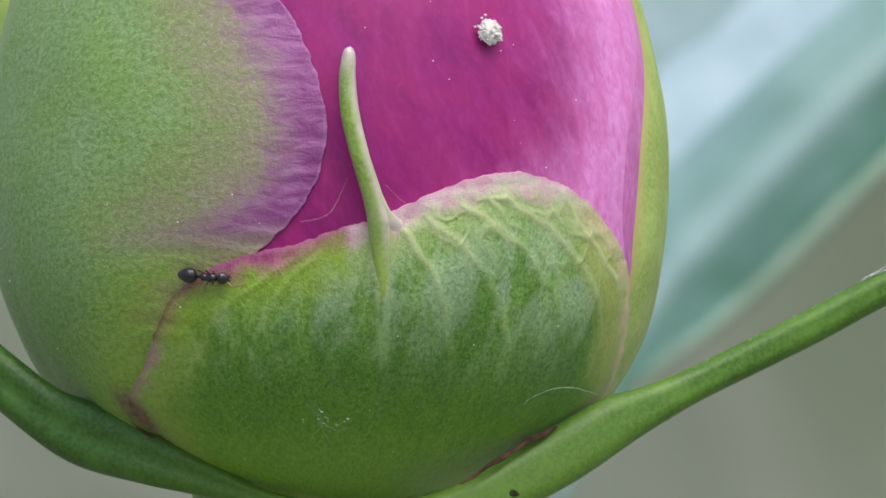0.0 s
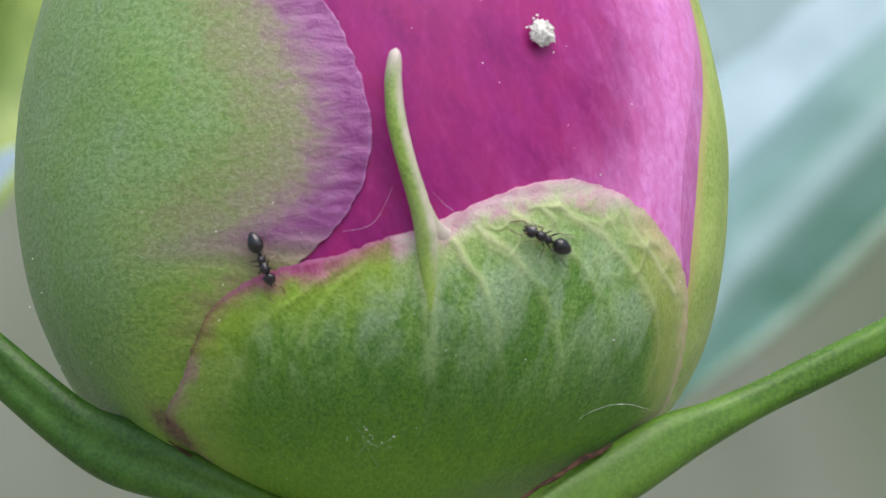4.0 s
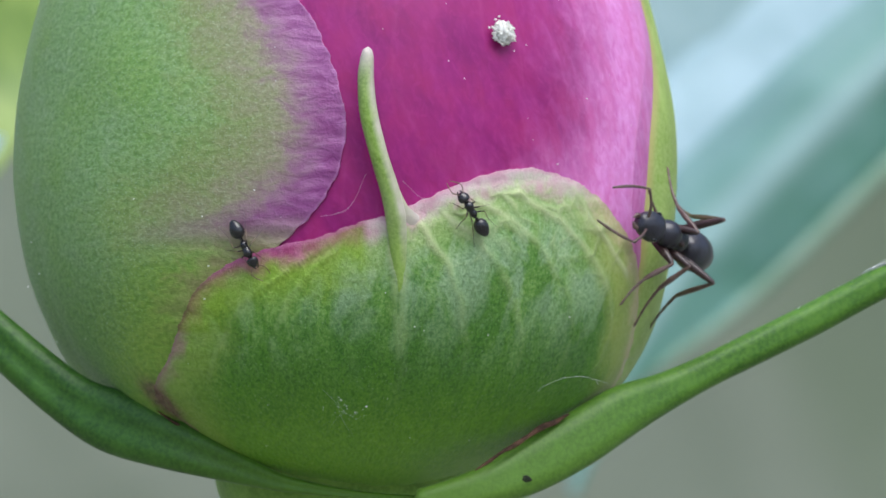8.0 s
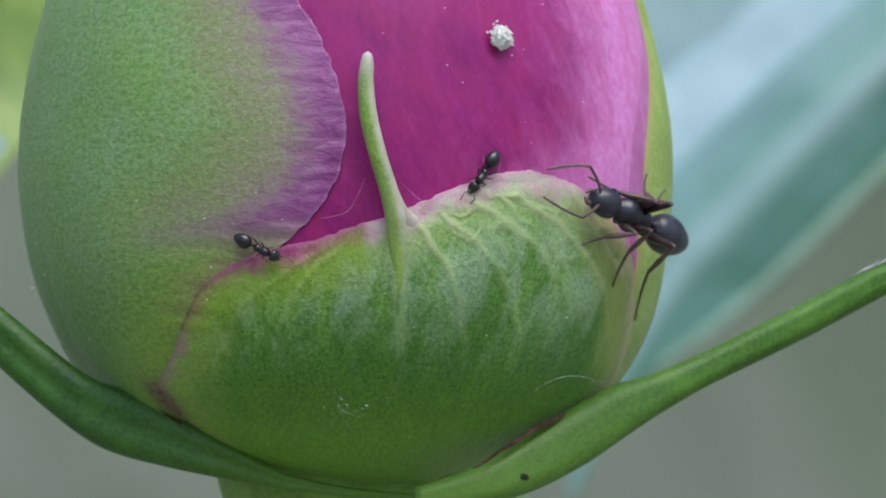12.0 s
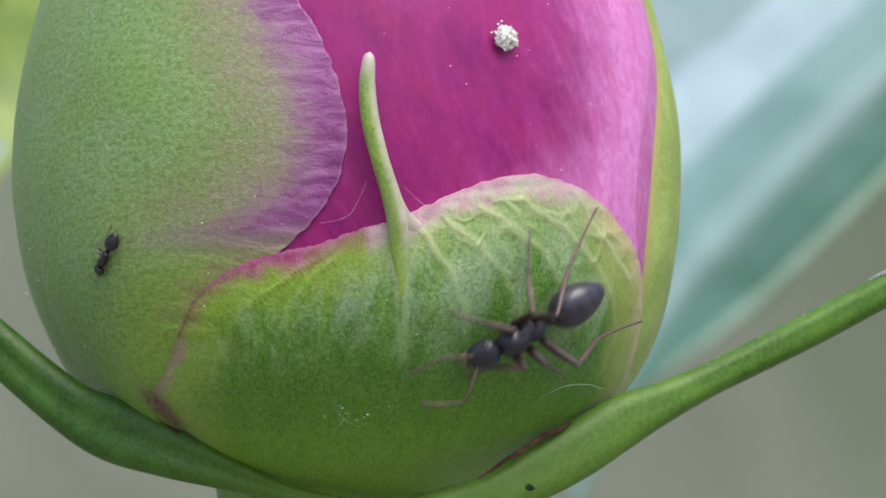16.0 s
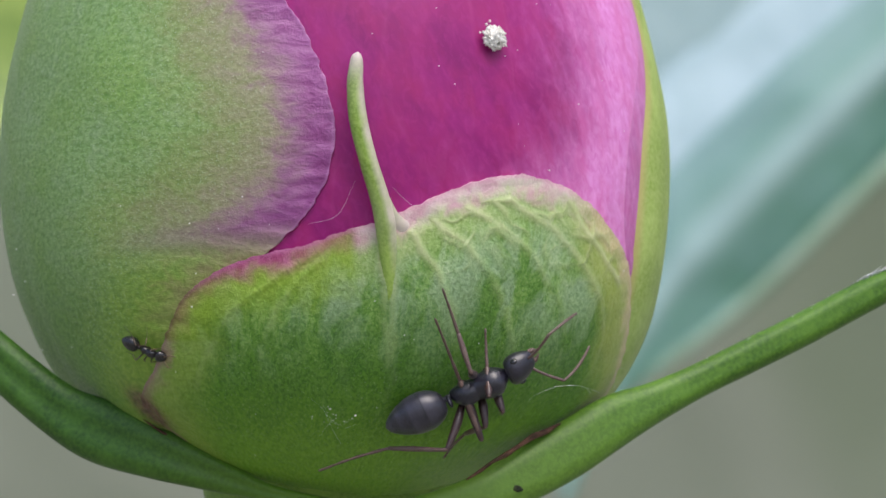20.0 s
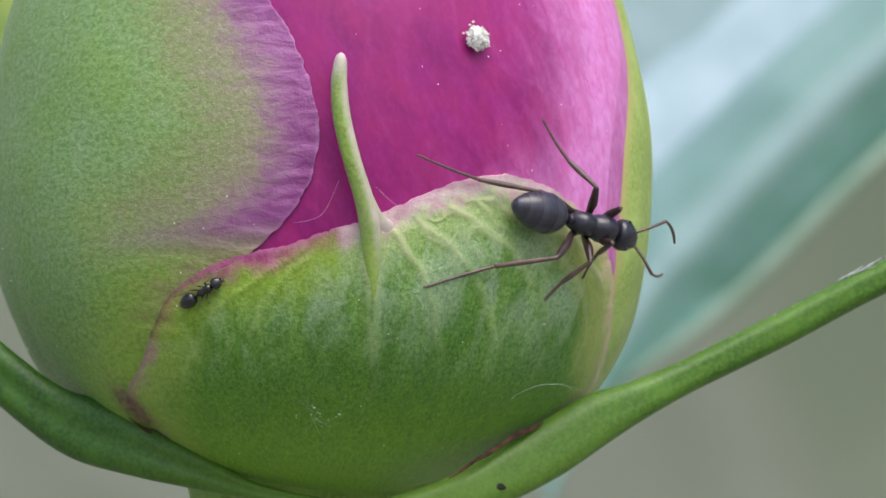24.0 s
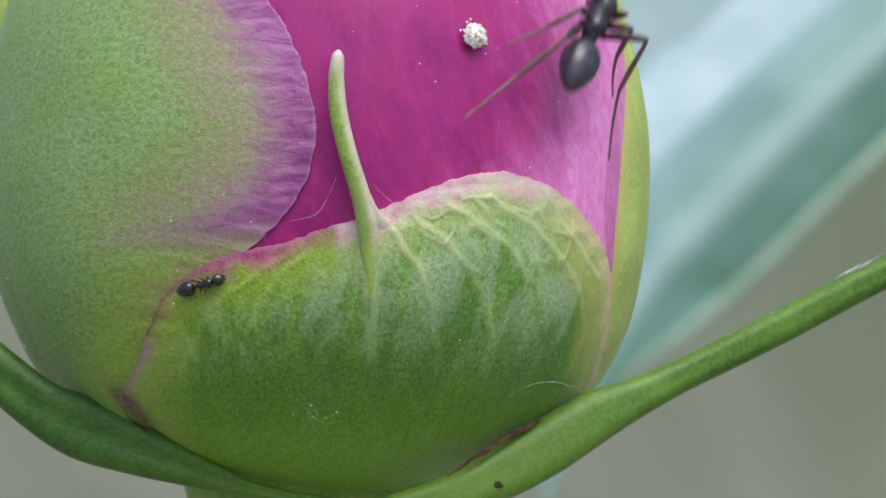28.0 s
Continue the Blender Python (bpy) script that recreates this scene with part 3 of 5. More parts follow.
def petal_pale(theta, z):
    """The petal pales towards its free edge, partly a sheen put into its colour, and a little where it leaves the
    sepal's rim.
    """
    side = np.clip((theta - 24 + (z - 3) * -0.5) / 34, 0, 1) ** 1.6
    return np.clip(side * 1.05 + 0.25 * np.clip((5.5 - z) / 3, 0, 1) * np.clip((theta - 14) / 16, 0, 1), 0, 1)


def peony():
    bud = new("peony_bud")
    bud.location = (AXIS_X * MM, 0, -0.46)
    shift = Matrix.Translation((-AXIS_X * MM, 0, 0.46))

    def own(name, mesh, material, label="", parent=None):
        ob = part(name, mesh, material, parent or bud, label)
        if parent is None:
            ob.matrix_parent_inverse = shift
        return ob

    th, z = np.meshgrid(np.linspace(-180, 180, 97)[:-1], EQUATOR + np.concatenate([-LOWER * np.cos(np.linspace(0, math.pi / 2, 30)), UPPER * np.sin(np.linspace(0, math.pi / 2, 30))[1:]]))
    v = skin(th, z, -0.25).reshape(-1, 3)
    f = [(j * 96 + i, j * 96 + (i + 1) % 96, (j + 1) * 96 + (i + 1) % 96, (j + 1) * 96 + i) for j in range(58) for i in range(96)]
    own("petal", mesh_of("petal", v * MM, f, {"pale": np.full(len(v), 0.1)}, np.column_stack([th.ravel() * ARC, z.ravel(), 0 * z.ravel()])), PETAL, "tightly furled magenta inner petals")
    own("petal", patch("petal_under", UNDER_EDGE[::-1] + [(55, 20.5), (44, 14), (44, 3), (52, -4)], (60, 8), 0.05, 0.06, 1.0, UNDER_EDGE, 24,
                       pale=lambda a, b: np.clip(0.62 + (b - 2) * 0.02, 0.55, 0.85)), PETAL, "thin bright pink petal margin")
    own("petal", patch("petal_outer", PETAL_EDGE[::-1] + [(45, 22.5), (10, 23), (-22, 21), (-26, 10), (-24, 0), (-10, -8), (25, -9), (52, -7)], (22, 7), 0.32, 0.14, 2.5,
                       PETAL_EDGE, 44, pale=petal_pale, thick_edge=0.18, lip=0.2), PETAL, "large magenta outer petal, paler towards its edge")
    own("sepal", patch("sepal_side", [(67, -9.5), (66.5, -4), (66.0, 0), (67.2, 2.7), (69.8, 5.3), (74.8, 7.8), (80.8, 10.3), (86.5, 14.5), (105, 20), (135, 19), (162, 13), (166, 0), (150, -10.5), (110, -11.6), (80, -11.4)],
                       (112, 3), 0.02, 0.55, 1.5), RIGHT, "yellow-green sepal at the side")
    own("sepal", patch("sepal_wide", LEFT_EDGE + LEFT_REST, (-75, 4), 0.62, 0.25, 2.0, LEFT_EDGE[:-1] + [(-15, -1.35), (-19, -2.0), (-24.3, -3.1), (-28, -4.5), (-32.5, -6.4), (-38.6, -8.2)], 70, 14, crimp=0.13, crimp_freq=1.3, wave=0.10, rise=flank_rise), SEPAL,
        "broad green sepal with a crimped purple margin")
    rim = FRONT_LINE[19:] + FRONT_LINE[:14]
    veins = [[(8.7, 1), (9.3, -3), (10.2, -6), (10, -10.5)], [(9.8, 0.9), (10.4, -2.6), (11.0, -5.6), (10.6, -10.5)], [(13, 0.8), (18.5, -1.6), (22, -5.5), (21, -10)], [(17, 1.4), (26.5, -1.2), (33, -5.5), (30, -10)],
             [(23, 2), (35, -0.6), (43, -4.6), (40, -9)], [(30, 2.4), (44, -0.4), (54, -4.6), (50, -8.4)], [(2, 0.3), (-7, -2.2), (-12, -6), (-9, -10)],
             [(-2, -0.1), (-16, -3), (-24, -6.6)], [(42, 2.6), (47, 0.6), (56, -1.6)]]
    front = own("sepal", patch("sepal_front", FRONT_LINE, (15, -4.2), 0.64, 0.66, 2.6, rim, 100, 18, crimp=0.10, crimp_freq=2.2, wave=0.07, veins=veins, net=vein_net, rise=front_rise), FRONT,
                "veined green sepal with a pink rim and a long awn")
    awn_line = [(-1.90, -15.75, -4.5), (-1.92, -16.38, -3.0), (-1.95, -16.73, -1.5), (-2.00, -16.88, -0.3), (-2.06, -16.99, 0.6), (-2.12, -17.12, 1.25), (-2.25, -17.24, 1.9), (-2.46, -17.42, 2.7), (-2.92, -17.6, 4.2), (-3.38, -17.6, 6.1), (-3.52, -17.5, 7.7), (-3.47, -17.43, 8.55), (-3.44, -17.4, 8.95), (-3.41, -17.4, 9.12), (-3.40, -17.4, 9.19)]
    awn = Builder().tube(awn_line, [0.16, 0.24, 0.32, 0.41, 0.47, 0.49, 0.47, 0.45, 0.425, 0.435, 0.39, 0.335, 0.27, 0.17, 0.06], 24, 8, tips=[0, 0, 0, 0, 0.05, 0.1, 0.1, 0.05, 0, 0, 0.12, 0.6, 0.85, 0.9, 0.9])
    middle = curve_points(awn_line, 8)
    for k, q in enumerate(awn.v):  # the awn's lit flank, painted paler
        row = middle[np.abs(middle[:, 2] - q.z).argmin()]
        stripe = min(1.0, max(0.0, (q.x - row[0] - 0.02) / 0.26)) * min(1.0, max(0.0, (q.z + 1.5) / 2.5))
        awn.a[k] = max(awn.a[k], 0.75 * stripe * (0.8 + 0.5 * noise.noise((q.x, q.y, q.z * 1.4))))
    awn.tube([(-2.05, -17.10, 2.5), (-1.86, -17.02, 1.75), (-1.62, -16.74, 1.22), (-1.34, -16.44, 0.95), (-1.0, -16.15, 0.82), (-0.6, -15.85, 0.72)], [0.10, 0.27, 0.42, 0.46, 0.40, 0.2], 18, 8, flat=0.5, side=(0.5, 0, 0.8), tips=[0.55, 0.6, 0.75, 0.85, 0.8, 0.7])
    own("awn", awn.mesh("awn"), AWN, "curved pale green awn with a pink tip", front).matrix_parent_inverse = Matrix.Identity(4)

    # clasping bracts
    lb = Builder().tube([(1.2, -6.6, -12.7), (-3.6, -8.3, -12.45), (-7.4, -9.3, -11.85), (-9.4, -9.9, -11.2), (-11.2, -10.3, -10.5), (-13.0, -10.0, -9.85), (-16, -8.4, -8.84), (-18.3, -7.2, -7.70), (-21.7, -6, -4.98), (-24.5, -5.2, -2.4), (-28.6, -4.5, 2.3), (-34, -4, 9)],
                        [(0.08, 0.15), (0.20, 0.28), (0.40, 0.40), (0.70, 0.52), (1.02, 0.6), (1.30, 0.65), (1.56, 0.75), (1.33, 0.75), (1.20, 0.7), (1.1, 0.65), (1.0, 0.5), (0.2, 0.2)], 28, 8, side=(0.3, 0, 1), notch=0.28, tips=[0.8, 0.7, 0.5, 0.3, 0.2, 0.1, 0, 0, 0, 0, 0, 0])
    own("bract", lb.mesh("bract_long"), BRACT, "dark green bract with a groove along it")
    rb = Builder().tube([(-1.0, -11.0, -12.6), (1.8, -10.6, -12.0), (4.1, -9.6, -11.1), (6.5, -8.4, -9.85), (8.9, -7.0, -8.42), (11, -5.8, -7.50), (13.2, -5, -6.46), (15.7, -4.5, -5.26), (18.5, -4, -3.90), (21.7, -3.5, -2.24), (25.4, -3.2, -0.44), (33, -3, 3.4)],
                        [(0.6, 0.5), (0.95, 0.6), (1.3, 0.7), (1.4, 0.75), (1.31, 0.75), (0.99, 0.72), (0.83, 0.72), (0.83, 0.72), (0.83, 0.72), (0.80, 0.72), (0.7, 0.65), (0.2, 0.2)], 28, 8, side=(-0.4, 0, 1), notch=0.1, tips=[0.6, 0.5, 0.4, 0.3, 0.2, 0.1, 0.05, 0, 0, 0, 0, 0])
    right = own("bract", rb.mesh("bract_narrow"), BRACT_LIGHT, "narrow green bract arching away from the bud")
    rng = random.Random(7)
    hairs = Builder()
    edge_line = curve_points([(12.6, -5.2, -5.98), (15.7, -4.5, -4.45), (18.5, -4, -3.06), (21.7, -3.5, -1.42), (25.4, -3.2, 0.38)], 40)
    for q in edge_line[::2]:
        p = Vector(q) + Vector((rng.uniform(-0.1, 0.1), rng.uniform(-0.25, 0.25), rng.uniform(-0.08, 0.02)))
        way = Vector((rng.uniform(-0.1, 0.16), rng.uniform(-0.08, 0.08), rng.uniform(0.07, 0.15)))
        hairs.tube([tuple(p), tuple(p + way * 0.5), tuple(p + way)], [0.016, 0.012, 0.005], 5, 2)
    own("hairs", hairs.mesh("hairs"), SILK, "fine pale hairs along the edge", right).matrix_parent_inverse = Matrix.Identity(4)
    seam = Builder().tube([(1.7, -11.70, -11.05), (2.4, -11.3, -10.62), (3.0, -11.0, -10.2), (3.6, -10.62, -9.9), (4.3, -10.25, -9.45), (5.0, -9.8, -9.02), (5.6, -9.35, -8.82), (6.3, -8.85, -8.42)], [0.03, 0.09, 0.08, 0.13, 0.10, 0.16, 0.13, 0.04], 10, 6, flat=0.4, side=(-0.6, 0, 0.75))
    own("margin", seam.mesh("margin"), RED, "reddish-brown withered margin", right).matrix_parent_inverse = Matrix.Identity(4)
    # dark strip laid along the seam to stand for its shade and dirt
    seam_shade_dirt = Builder().tube([tuple(skin(a, z, 1.0)) for a, z in ((-41, -8.2), (-37.5, -8.9), (-33.5, -9.45), (-30.5, -9.75), (-28.5, -10.05), (-26.5, -10.3))], [0.02, 0.09, 0.06, 0.11, 0.08, 0.02], 8, 6)
    own("margin", seam_shade_dirt.mesh("seam_shade_dirt"), RED, "dark strip for the shade and dirt along the seam", front).matrix_parent_inverse = Matrix.Identity(4)
    spot = Builder().blob((4.15, -10.33, -11.55), (0.30, 0.06, 0.17), 12, 8, rough=0.5)
    own("spot", spot.mesh("spot"), SPOT, "dark blemish", right).matrix_parent_inverse = Matrix.Identity(4)
    cup = Builder().tube([(AXIS_X, 0, -10.5), (AXIS_X, 0, -12.6), (AXIS_X, 0, -14.6), (AXIS_X, 0.2, -17), (AXIS_X + 0.2, 0.5, -21)], [7.0, 6.5, 5.8, 4.8, 3.4], 40, 8)
    own("receptacle", cup.mesh("receptacle"), STEM, "green cup under the bud")
    stalk = Builder().tube([(AXIS_X + 0.2, 0.5, -20), (AXIS_X + 1, 3, -90), (AXIS_X + 3, 8, -240), (AXIS_X, 4, -462)], [3.3, 3.1, 3.4, 4.0], 20, 10)
    own("stem", stalk.mesh("stem"), STEM)
    return tagged(bud, "half-open magenta peony bud in green sepals on its stem", "flower bud")


peony()


# ---- blurred leaves of neighbouring shoots ----
def leaf_blade(name, spine, widths, tilt, fold, material, parent, thick=0.35, label=""):
    """A lance-shaped blade about a spine (millimetres), folded along its midrib; tilt turns it about the spine."""
    p = curve_points(spine, 10)
    w = np.interp(np.linspace(0, 1, len(p)), np.linspace(0, 1, len(widths)), widths)
    v, f, cols, mid = [], [], 13, []
    for layer in (1, -1):
        for i, q in enumerate(p):
            d = Vector(p[min(i + 1, len(p) - 1)] - p[max(i - 1, 0)]).normalized()
            side = d.cross(Vector((0, 0, 1))).normalized()
            side = Matrix.Rotation(radians(tilt), 3, d) @ side
            up = side.cross(d).normalized()
            for k in range(cols):
                s = -1 + 2 * k / (cols - 1)
                lift = fold * abs(s) * w[i] + 0.04 * w[i] * noise.noise((i * 0.2, s * 2, 0)) + layer * thick * (1 - 0.8 * abs(s))
                v.append((Vector(q) + side * (s * w[i]) + up * lift) * MM)
                mid.append(s)
    n = len(p) * cols
    for i in range(len(p) - 1):
        for k in range(cols - 1):
            a = i * cols + k
            f.append((a, a + 1, a + cols + 1, a + cols))
            f.append((n + a, n + a + cols, n + a + cols + 1, n + a + 1))
        for k in (0, cols - 1):
            a = i * cols + k
            f.append((a, a + cols, n + a + cols, n + a))
    return part(name, mesh_of(name, v, f, {"across": mid}), material, parent, label)


def shoot_right():
    s, k = new("peony_shoot"), 1.3 * 1.875

    def far(points):
        return [(x * k, (y + 359.4) * 1.875 - 254.4, z * k) for x, y, z in points]

    stalk = Builder().tube([(4, 690, -460), (8, 665, -230), (11, 640, -110), (13, 632, -38)], [3.5, 3, 2.5, 1.6], 14, 8)
    part("stalk", stalk.mesh("stalk"), STEM, s)
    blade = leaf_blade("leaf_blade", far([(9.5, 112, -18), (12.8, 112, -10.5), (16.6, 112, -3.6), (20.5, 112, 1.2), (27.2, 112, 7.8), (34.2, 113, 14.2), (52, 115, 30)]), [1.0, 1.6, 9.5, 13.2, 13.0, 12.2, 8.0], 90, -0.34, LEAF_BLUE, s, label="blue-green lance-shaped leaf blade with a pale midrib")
    rim = Builder().tube(far([(9.7, 112.5, -18.2), (13.4, 113, -11.2), (19.6, 113, -6.4), (24.4, 113, -2.3), (31.0, 113, 4.2), (37.6, 114, 10.6), (54.5, 116, 27.5)]), [0.2, 0.3, 1.1, 1.6, 1.6, 1.4, 0.6], 8, 8)
    part("leaf_margin", rim.mesh("leaf_margin"), LEAF_EDGE, blade, "pale thin leaf margin")
    leaf_blade("leaf_blade", far([(5, 114, -15.5), (6.3, 114.8, -10.5), (7.6, 116, -4.4), (15.7, 117, 3.7), (26.6, 118, 13.5), (45, 120, 30.3)]), [1.8, 1.8, 14.4, 15.6, 15.6, 3.8], 60, 0.10, LEAF_PALE, s, label="pale glaucous leaf blade with sky sheen painted in")
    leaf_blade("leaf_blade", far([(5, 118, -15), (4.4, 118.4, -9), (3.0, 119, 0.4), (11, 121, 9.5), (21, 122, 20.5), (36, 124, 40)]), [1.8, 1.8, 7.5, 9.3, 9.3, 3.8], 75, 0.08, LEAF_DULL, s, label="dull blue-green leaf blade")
    leaf_blade("leaf_blade", far([(5, 124, -14), (3, 125, -7), (-3, 128, 10), (6, 130, 22), (18, 134, 34), (36, 140, 50)]), [3.0, 4.5, 26.2, 37.5, 41.2, 11.2], 58, 0.05, LEAF_SKY, s, label="pale glaucous leaf blade with sky sheen painted in")
    return tagged(s, "blue-green peony leaves on a stalk behind the bud", "plant")


def shoot_left():
    s, k = new("peony_shoot"), 1.6

    def far(points):
        return [(x * k, (y + 254.4) * k - 254.4, z * k) for x, y, z in points]

    stalk = Builder().tube([(-110, 400, -460), (-102, 370, -240), (-90, 340, -90), (-80, 320, -26)], [4.5, 4, 3.4, 2.0], 14, 8)
    part("stalk", stalk.mesh("stalk"), STEM, s)
    leaf_blade("leaf_blade", far([(-50, 104, -17), (-42, 106, -2), (-34, 110, 11), (-31, 116, 26), (-30, 120, 40)]), [1.6, 5.6, 8.0, 8.8, 4.8], 70, 0.2, LEAF_YELLOW, s, label="yellow-green leaf blade")
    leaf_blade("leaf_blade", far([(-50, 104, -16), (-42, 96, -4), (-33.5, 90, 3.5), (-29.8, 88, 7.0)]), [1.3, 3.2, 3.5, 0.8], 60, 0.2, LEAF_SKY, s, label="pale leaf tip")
    return tagged(s, "yellow-green peony leaves on a stalk behind the bud", "plant")


shoot_right()
shoot_left()


# ---- small things on the bud ----
def on_skin(theta, z, lift):
    return Vector(skin(theta, z, lift))


def crumb():
    rng = random.Random(4)
    b = Builder()
    base = on_skin(28.7, 10.0, 0.75)
    out = outward(base)
    u = out.cross(Vector((0, 0, 1))).normalized()
    w = out.cross(u)
    b.blob(base + out * 0.03, (0.36, 0.46, 0.42), 20, 14, rough=0.9, freq=3.5)
    for k in range(320):
        a, r = rng.uniform(0, 6.283), 0.60 * math.sqrt(rng.random())
        q = base + u * (math.cos(a) * r) + w * (math.sin(a) * r * 0.95) + out * (rng.random() * 0.45 * (1 - r / 0.75))
        s = rng.uniform(0.03, 0.10)
        b.blob(q, (s * 1.5, s * 0.8, s * 0.6), 7, 5, Matrix.Rotation(rng.uniform(0, 3.1), 4, Vector((rng.uniform(-1, 1), 1, rng.uniform(-1, 1)))), rough=0.9, freq=9)
    for k, (a, r) in enumerate([(1.2, 0.75), (1.5, 0.85), (0.4, 0.72)]):
        b.blob(base + u * math.cos(a) * r - w * math.sin(a) * r - out * 0.1, (0.07, 0.06, 0.06), 7, 5)
    tagged(part("crumb", b.mesh("crumb"), CRUMB), "chalky white lump of grains stuck on the petal", "debris")


def dust():
    rng = random.Random(11)
    b = Builder()
    spots = [(33.5, 4.91, 0.62), (21.1, 7.79, 0.62), (32.5, 5.93, 0.62), (58.1, 5.73, 0.6), (42.2, 11.7, 0.62), (7.4, 10.15, 0.6), (38.5, 3.75, 0.6), (45.7, 6.94, 0.62), (18.8, 11.4, 0.62)]
    spots += [(rng.uniform(10, 56), rng.uniform(3, 14), 0.62) for k in range(5)]
    spots += [(rng.uniform(-30, 55), rng.uniform(-10, -1), 1.34) for k in range(16)]
    spots += [(rng.uniform(-70, -8), rng.uniform(-6, 12), 0.95) for k in range(16)]
    for a, z, h in spots:
        s = rng.uniform(0.014, 0.034)
        b.blob(on_skin(a, z, h), (s * 1.3, s, s), 7, 5)
    for k in range(16):
        a, z = rng.gauss(0.0, 2.0), rng.gauss(-8.1, 0.35)
        s = rng.uniform(0.012, 0.03) if k > 1 else 0.045
        b.blob(on_skin(a, z, 1.34), (s * 1.4, s * 0.6, s), 7, 5, rough=0.4, freq=8)
    tagged(part("dust", b.mesh("dust"), DUST), "fine white specks scattered over the bud", "dust", kind="stuff")


def cobwebs():
    sets = [
        ("cobweb", [[(4.2, 3.2, 1.2), (1.5, 1.6, 0.9), (-3, 1.2, 0.9)], [(10, 2.9, 1.2), (13.5, 2.05, 0.9), (16, 2.3, 0.8)]],
         "faint silk threads between the awn and the petal"),
        ("cobweb", [[(40.0, -7.05, 1.35), (43, -6.6, 1.7), (47, -6.55, 1.9), (52.5, -6.75, 1.7), (58, -6.95, 1.5)], [(40.0, -7.05, 1.35), (39.8, -7.3, 1.3)], [(52, -6.75, 1.7), (56, -7.0, 1.4)]], "loose silk thread on the sepal"),
        ("cobweb", [[(-3.5, -7.0, 1.36), (-1, -7.6, 1.4), (0.5, -8.5, 1.36), (2.5, -9.3, 1.36)], [(-2, -8.9, 1.36), (0.5, -8.2, 1.4), (3.2, -8.5, 1.36)], [(-1, -7.4, 1.38), (1.5, -8.3, 1.4), (4.5, -8.0, 1.36)],
                    [(3, -8.5, 1.36), (5, -8.3, 1.36)]], "torn web with dust on the sepal"),
    ]
    for (name, threads, label), fine in zip(sets, (0.005, 0.008, 0.0035)):
        web = new(name)
        for line in threads:
            pts = [tuple(on_skin(*q)) for q in line]
            part("thread", Builder().tube(pts, [fine * 0.6, fine, fine * 0.6], 6, 8).mesh("thread"), SILK, web)
        tagged(web, label, "cobweb")
    hang = new("cobweb")
    part("thread", Builder().tube([(9.0, -6.1, -6.9), (9.05, -6.1, -6.3), (9.17, -6.0, -5.9), (9.54, -5.9, -5.75)], [0.003, 0.005, 0.005, 0.003], 6, 6).mesh("thread"), SILK, hang)
    tagged(hang, "short silk thread standing on the narrow bract", "cobweb")
    # dark blob added for the shadowed gap between sepal and bract
    gap_shade = Builder().blob((7.9, -7.55, -7.76), (0.26, 0.16, 0.13), 14, 10, Matrix.Rotation(-0.5, 4, "Y"), rough=0.3)
    tagged(part("debris", gap_shade.mesh("debris"), EYE), "dark bead in place of the shadowed gap between sepal and bract", "debris")
    fuzz = new("cobweb")
    for k in range(9):
        x = 21.1 + k * 0.16
        z = -1.62 + 0.40 * (x - 21.1) + 0.12 * noise.noise((k * 3.1, 0, 0))
        pts = [(x, -3.6, z), (x + 0.35, -3.7, z + 0.26), (x + 0.9, -3.8, z + 0.42 + 0.12 * (k % 3))]
        part("thread", Builder().tube(pts, [0.014, 0.024, 0.008], 6, 5).mesh("thread"), SILK, fuzz)
    tagged(fuzz, "wisp of white silk on the narrow bract", "cobweb")


crumb()
dust()
cobwebs()


# ---- ants: x forwards, y to the ant's left, z up, origin at the middle of the thorax ----
LEG_SET = [  # hip, foot at ease, and the lengths of femur, tibia and tarsus: front, middle and hind, the left side first
    ((0.75, 0.42, -0.35), (3.0, 2.0, -1.25), (1.6, 1.5, 1.7)),
    ((0.10, 0.45, -0.38), (-1.9, 4.2, -1.2), (1.9, 1.9, 2.2)),
    ((-0.60, 0.42, -0.35), (-6.8, 2.8, -1.2), (2.9, 3.0, 3.5)),
    ((0.75, -0.42, -0.35), (2.6, -2.1, -1.25), (1.6, 1.5, 1.7)),
    ((0.10, -0.45, -0.38), (-1.6, -4.2, -1.2), (1.9, 1.9, 2.2)),
    ((-0.60, -0.42, -0.35), (-6.0, -3.4, -1.2), (2.9, 3.0, 3.5)),
]


def segment(p, q, pole):
    """A limb piece's frame: x along it, z towards the pole."""
    x = (q - p).normalized()
    z = (pole - x * pole.dot(x)).normalized()
    m = Matrix((x, z.cross(x), z)).transposed().to_4x4()
    m.translation = p
    return m


def limb(hip, foot, lengths, s):
    """The frames of femur, tibia and tarsus of a leg that reaches from its hip to a foothold."""
    a, c, e = lengths
    v = foot - hip
    b = 0.985 * (c + e)
    d = min(max(v.length, abs(a - b) + 0.1 * a), 0.985 * (a + b))
    v.normalize()
    pole = Vector((-0.1, 0.35 * s, 1.0))
    pole = (pole - v * pole.dot(v)).normalized()
    x = (a * a - b * b + d * d) / (2 * d)
    knee = hip + v * x + pole * math.sqrt(max(0.0, a * a - x * x))
    w = hip + v * d - knee
    far = w.length
    w.normalize()
    out = (pole - w * pole.dot(w)).normalized()
    x = (c * c - e * e + far * far) / (2 * far)
    ankle = knee + w * x - out * math.sqrt(max(0.0, c * c - x * x))
    return segment(hip, knee, pole), segment(knee, ankle, out), segment(ankle, knee + w * far, out)


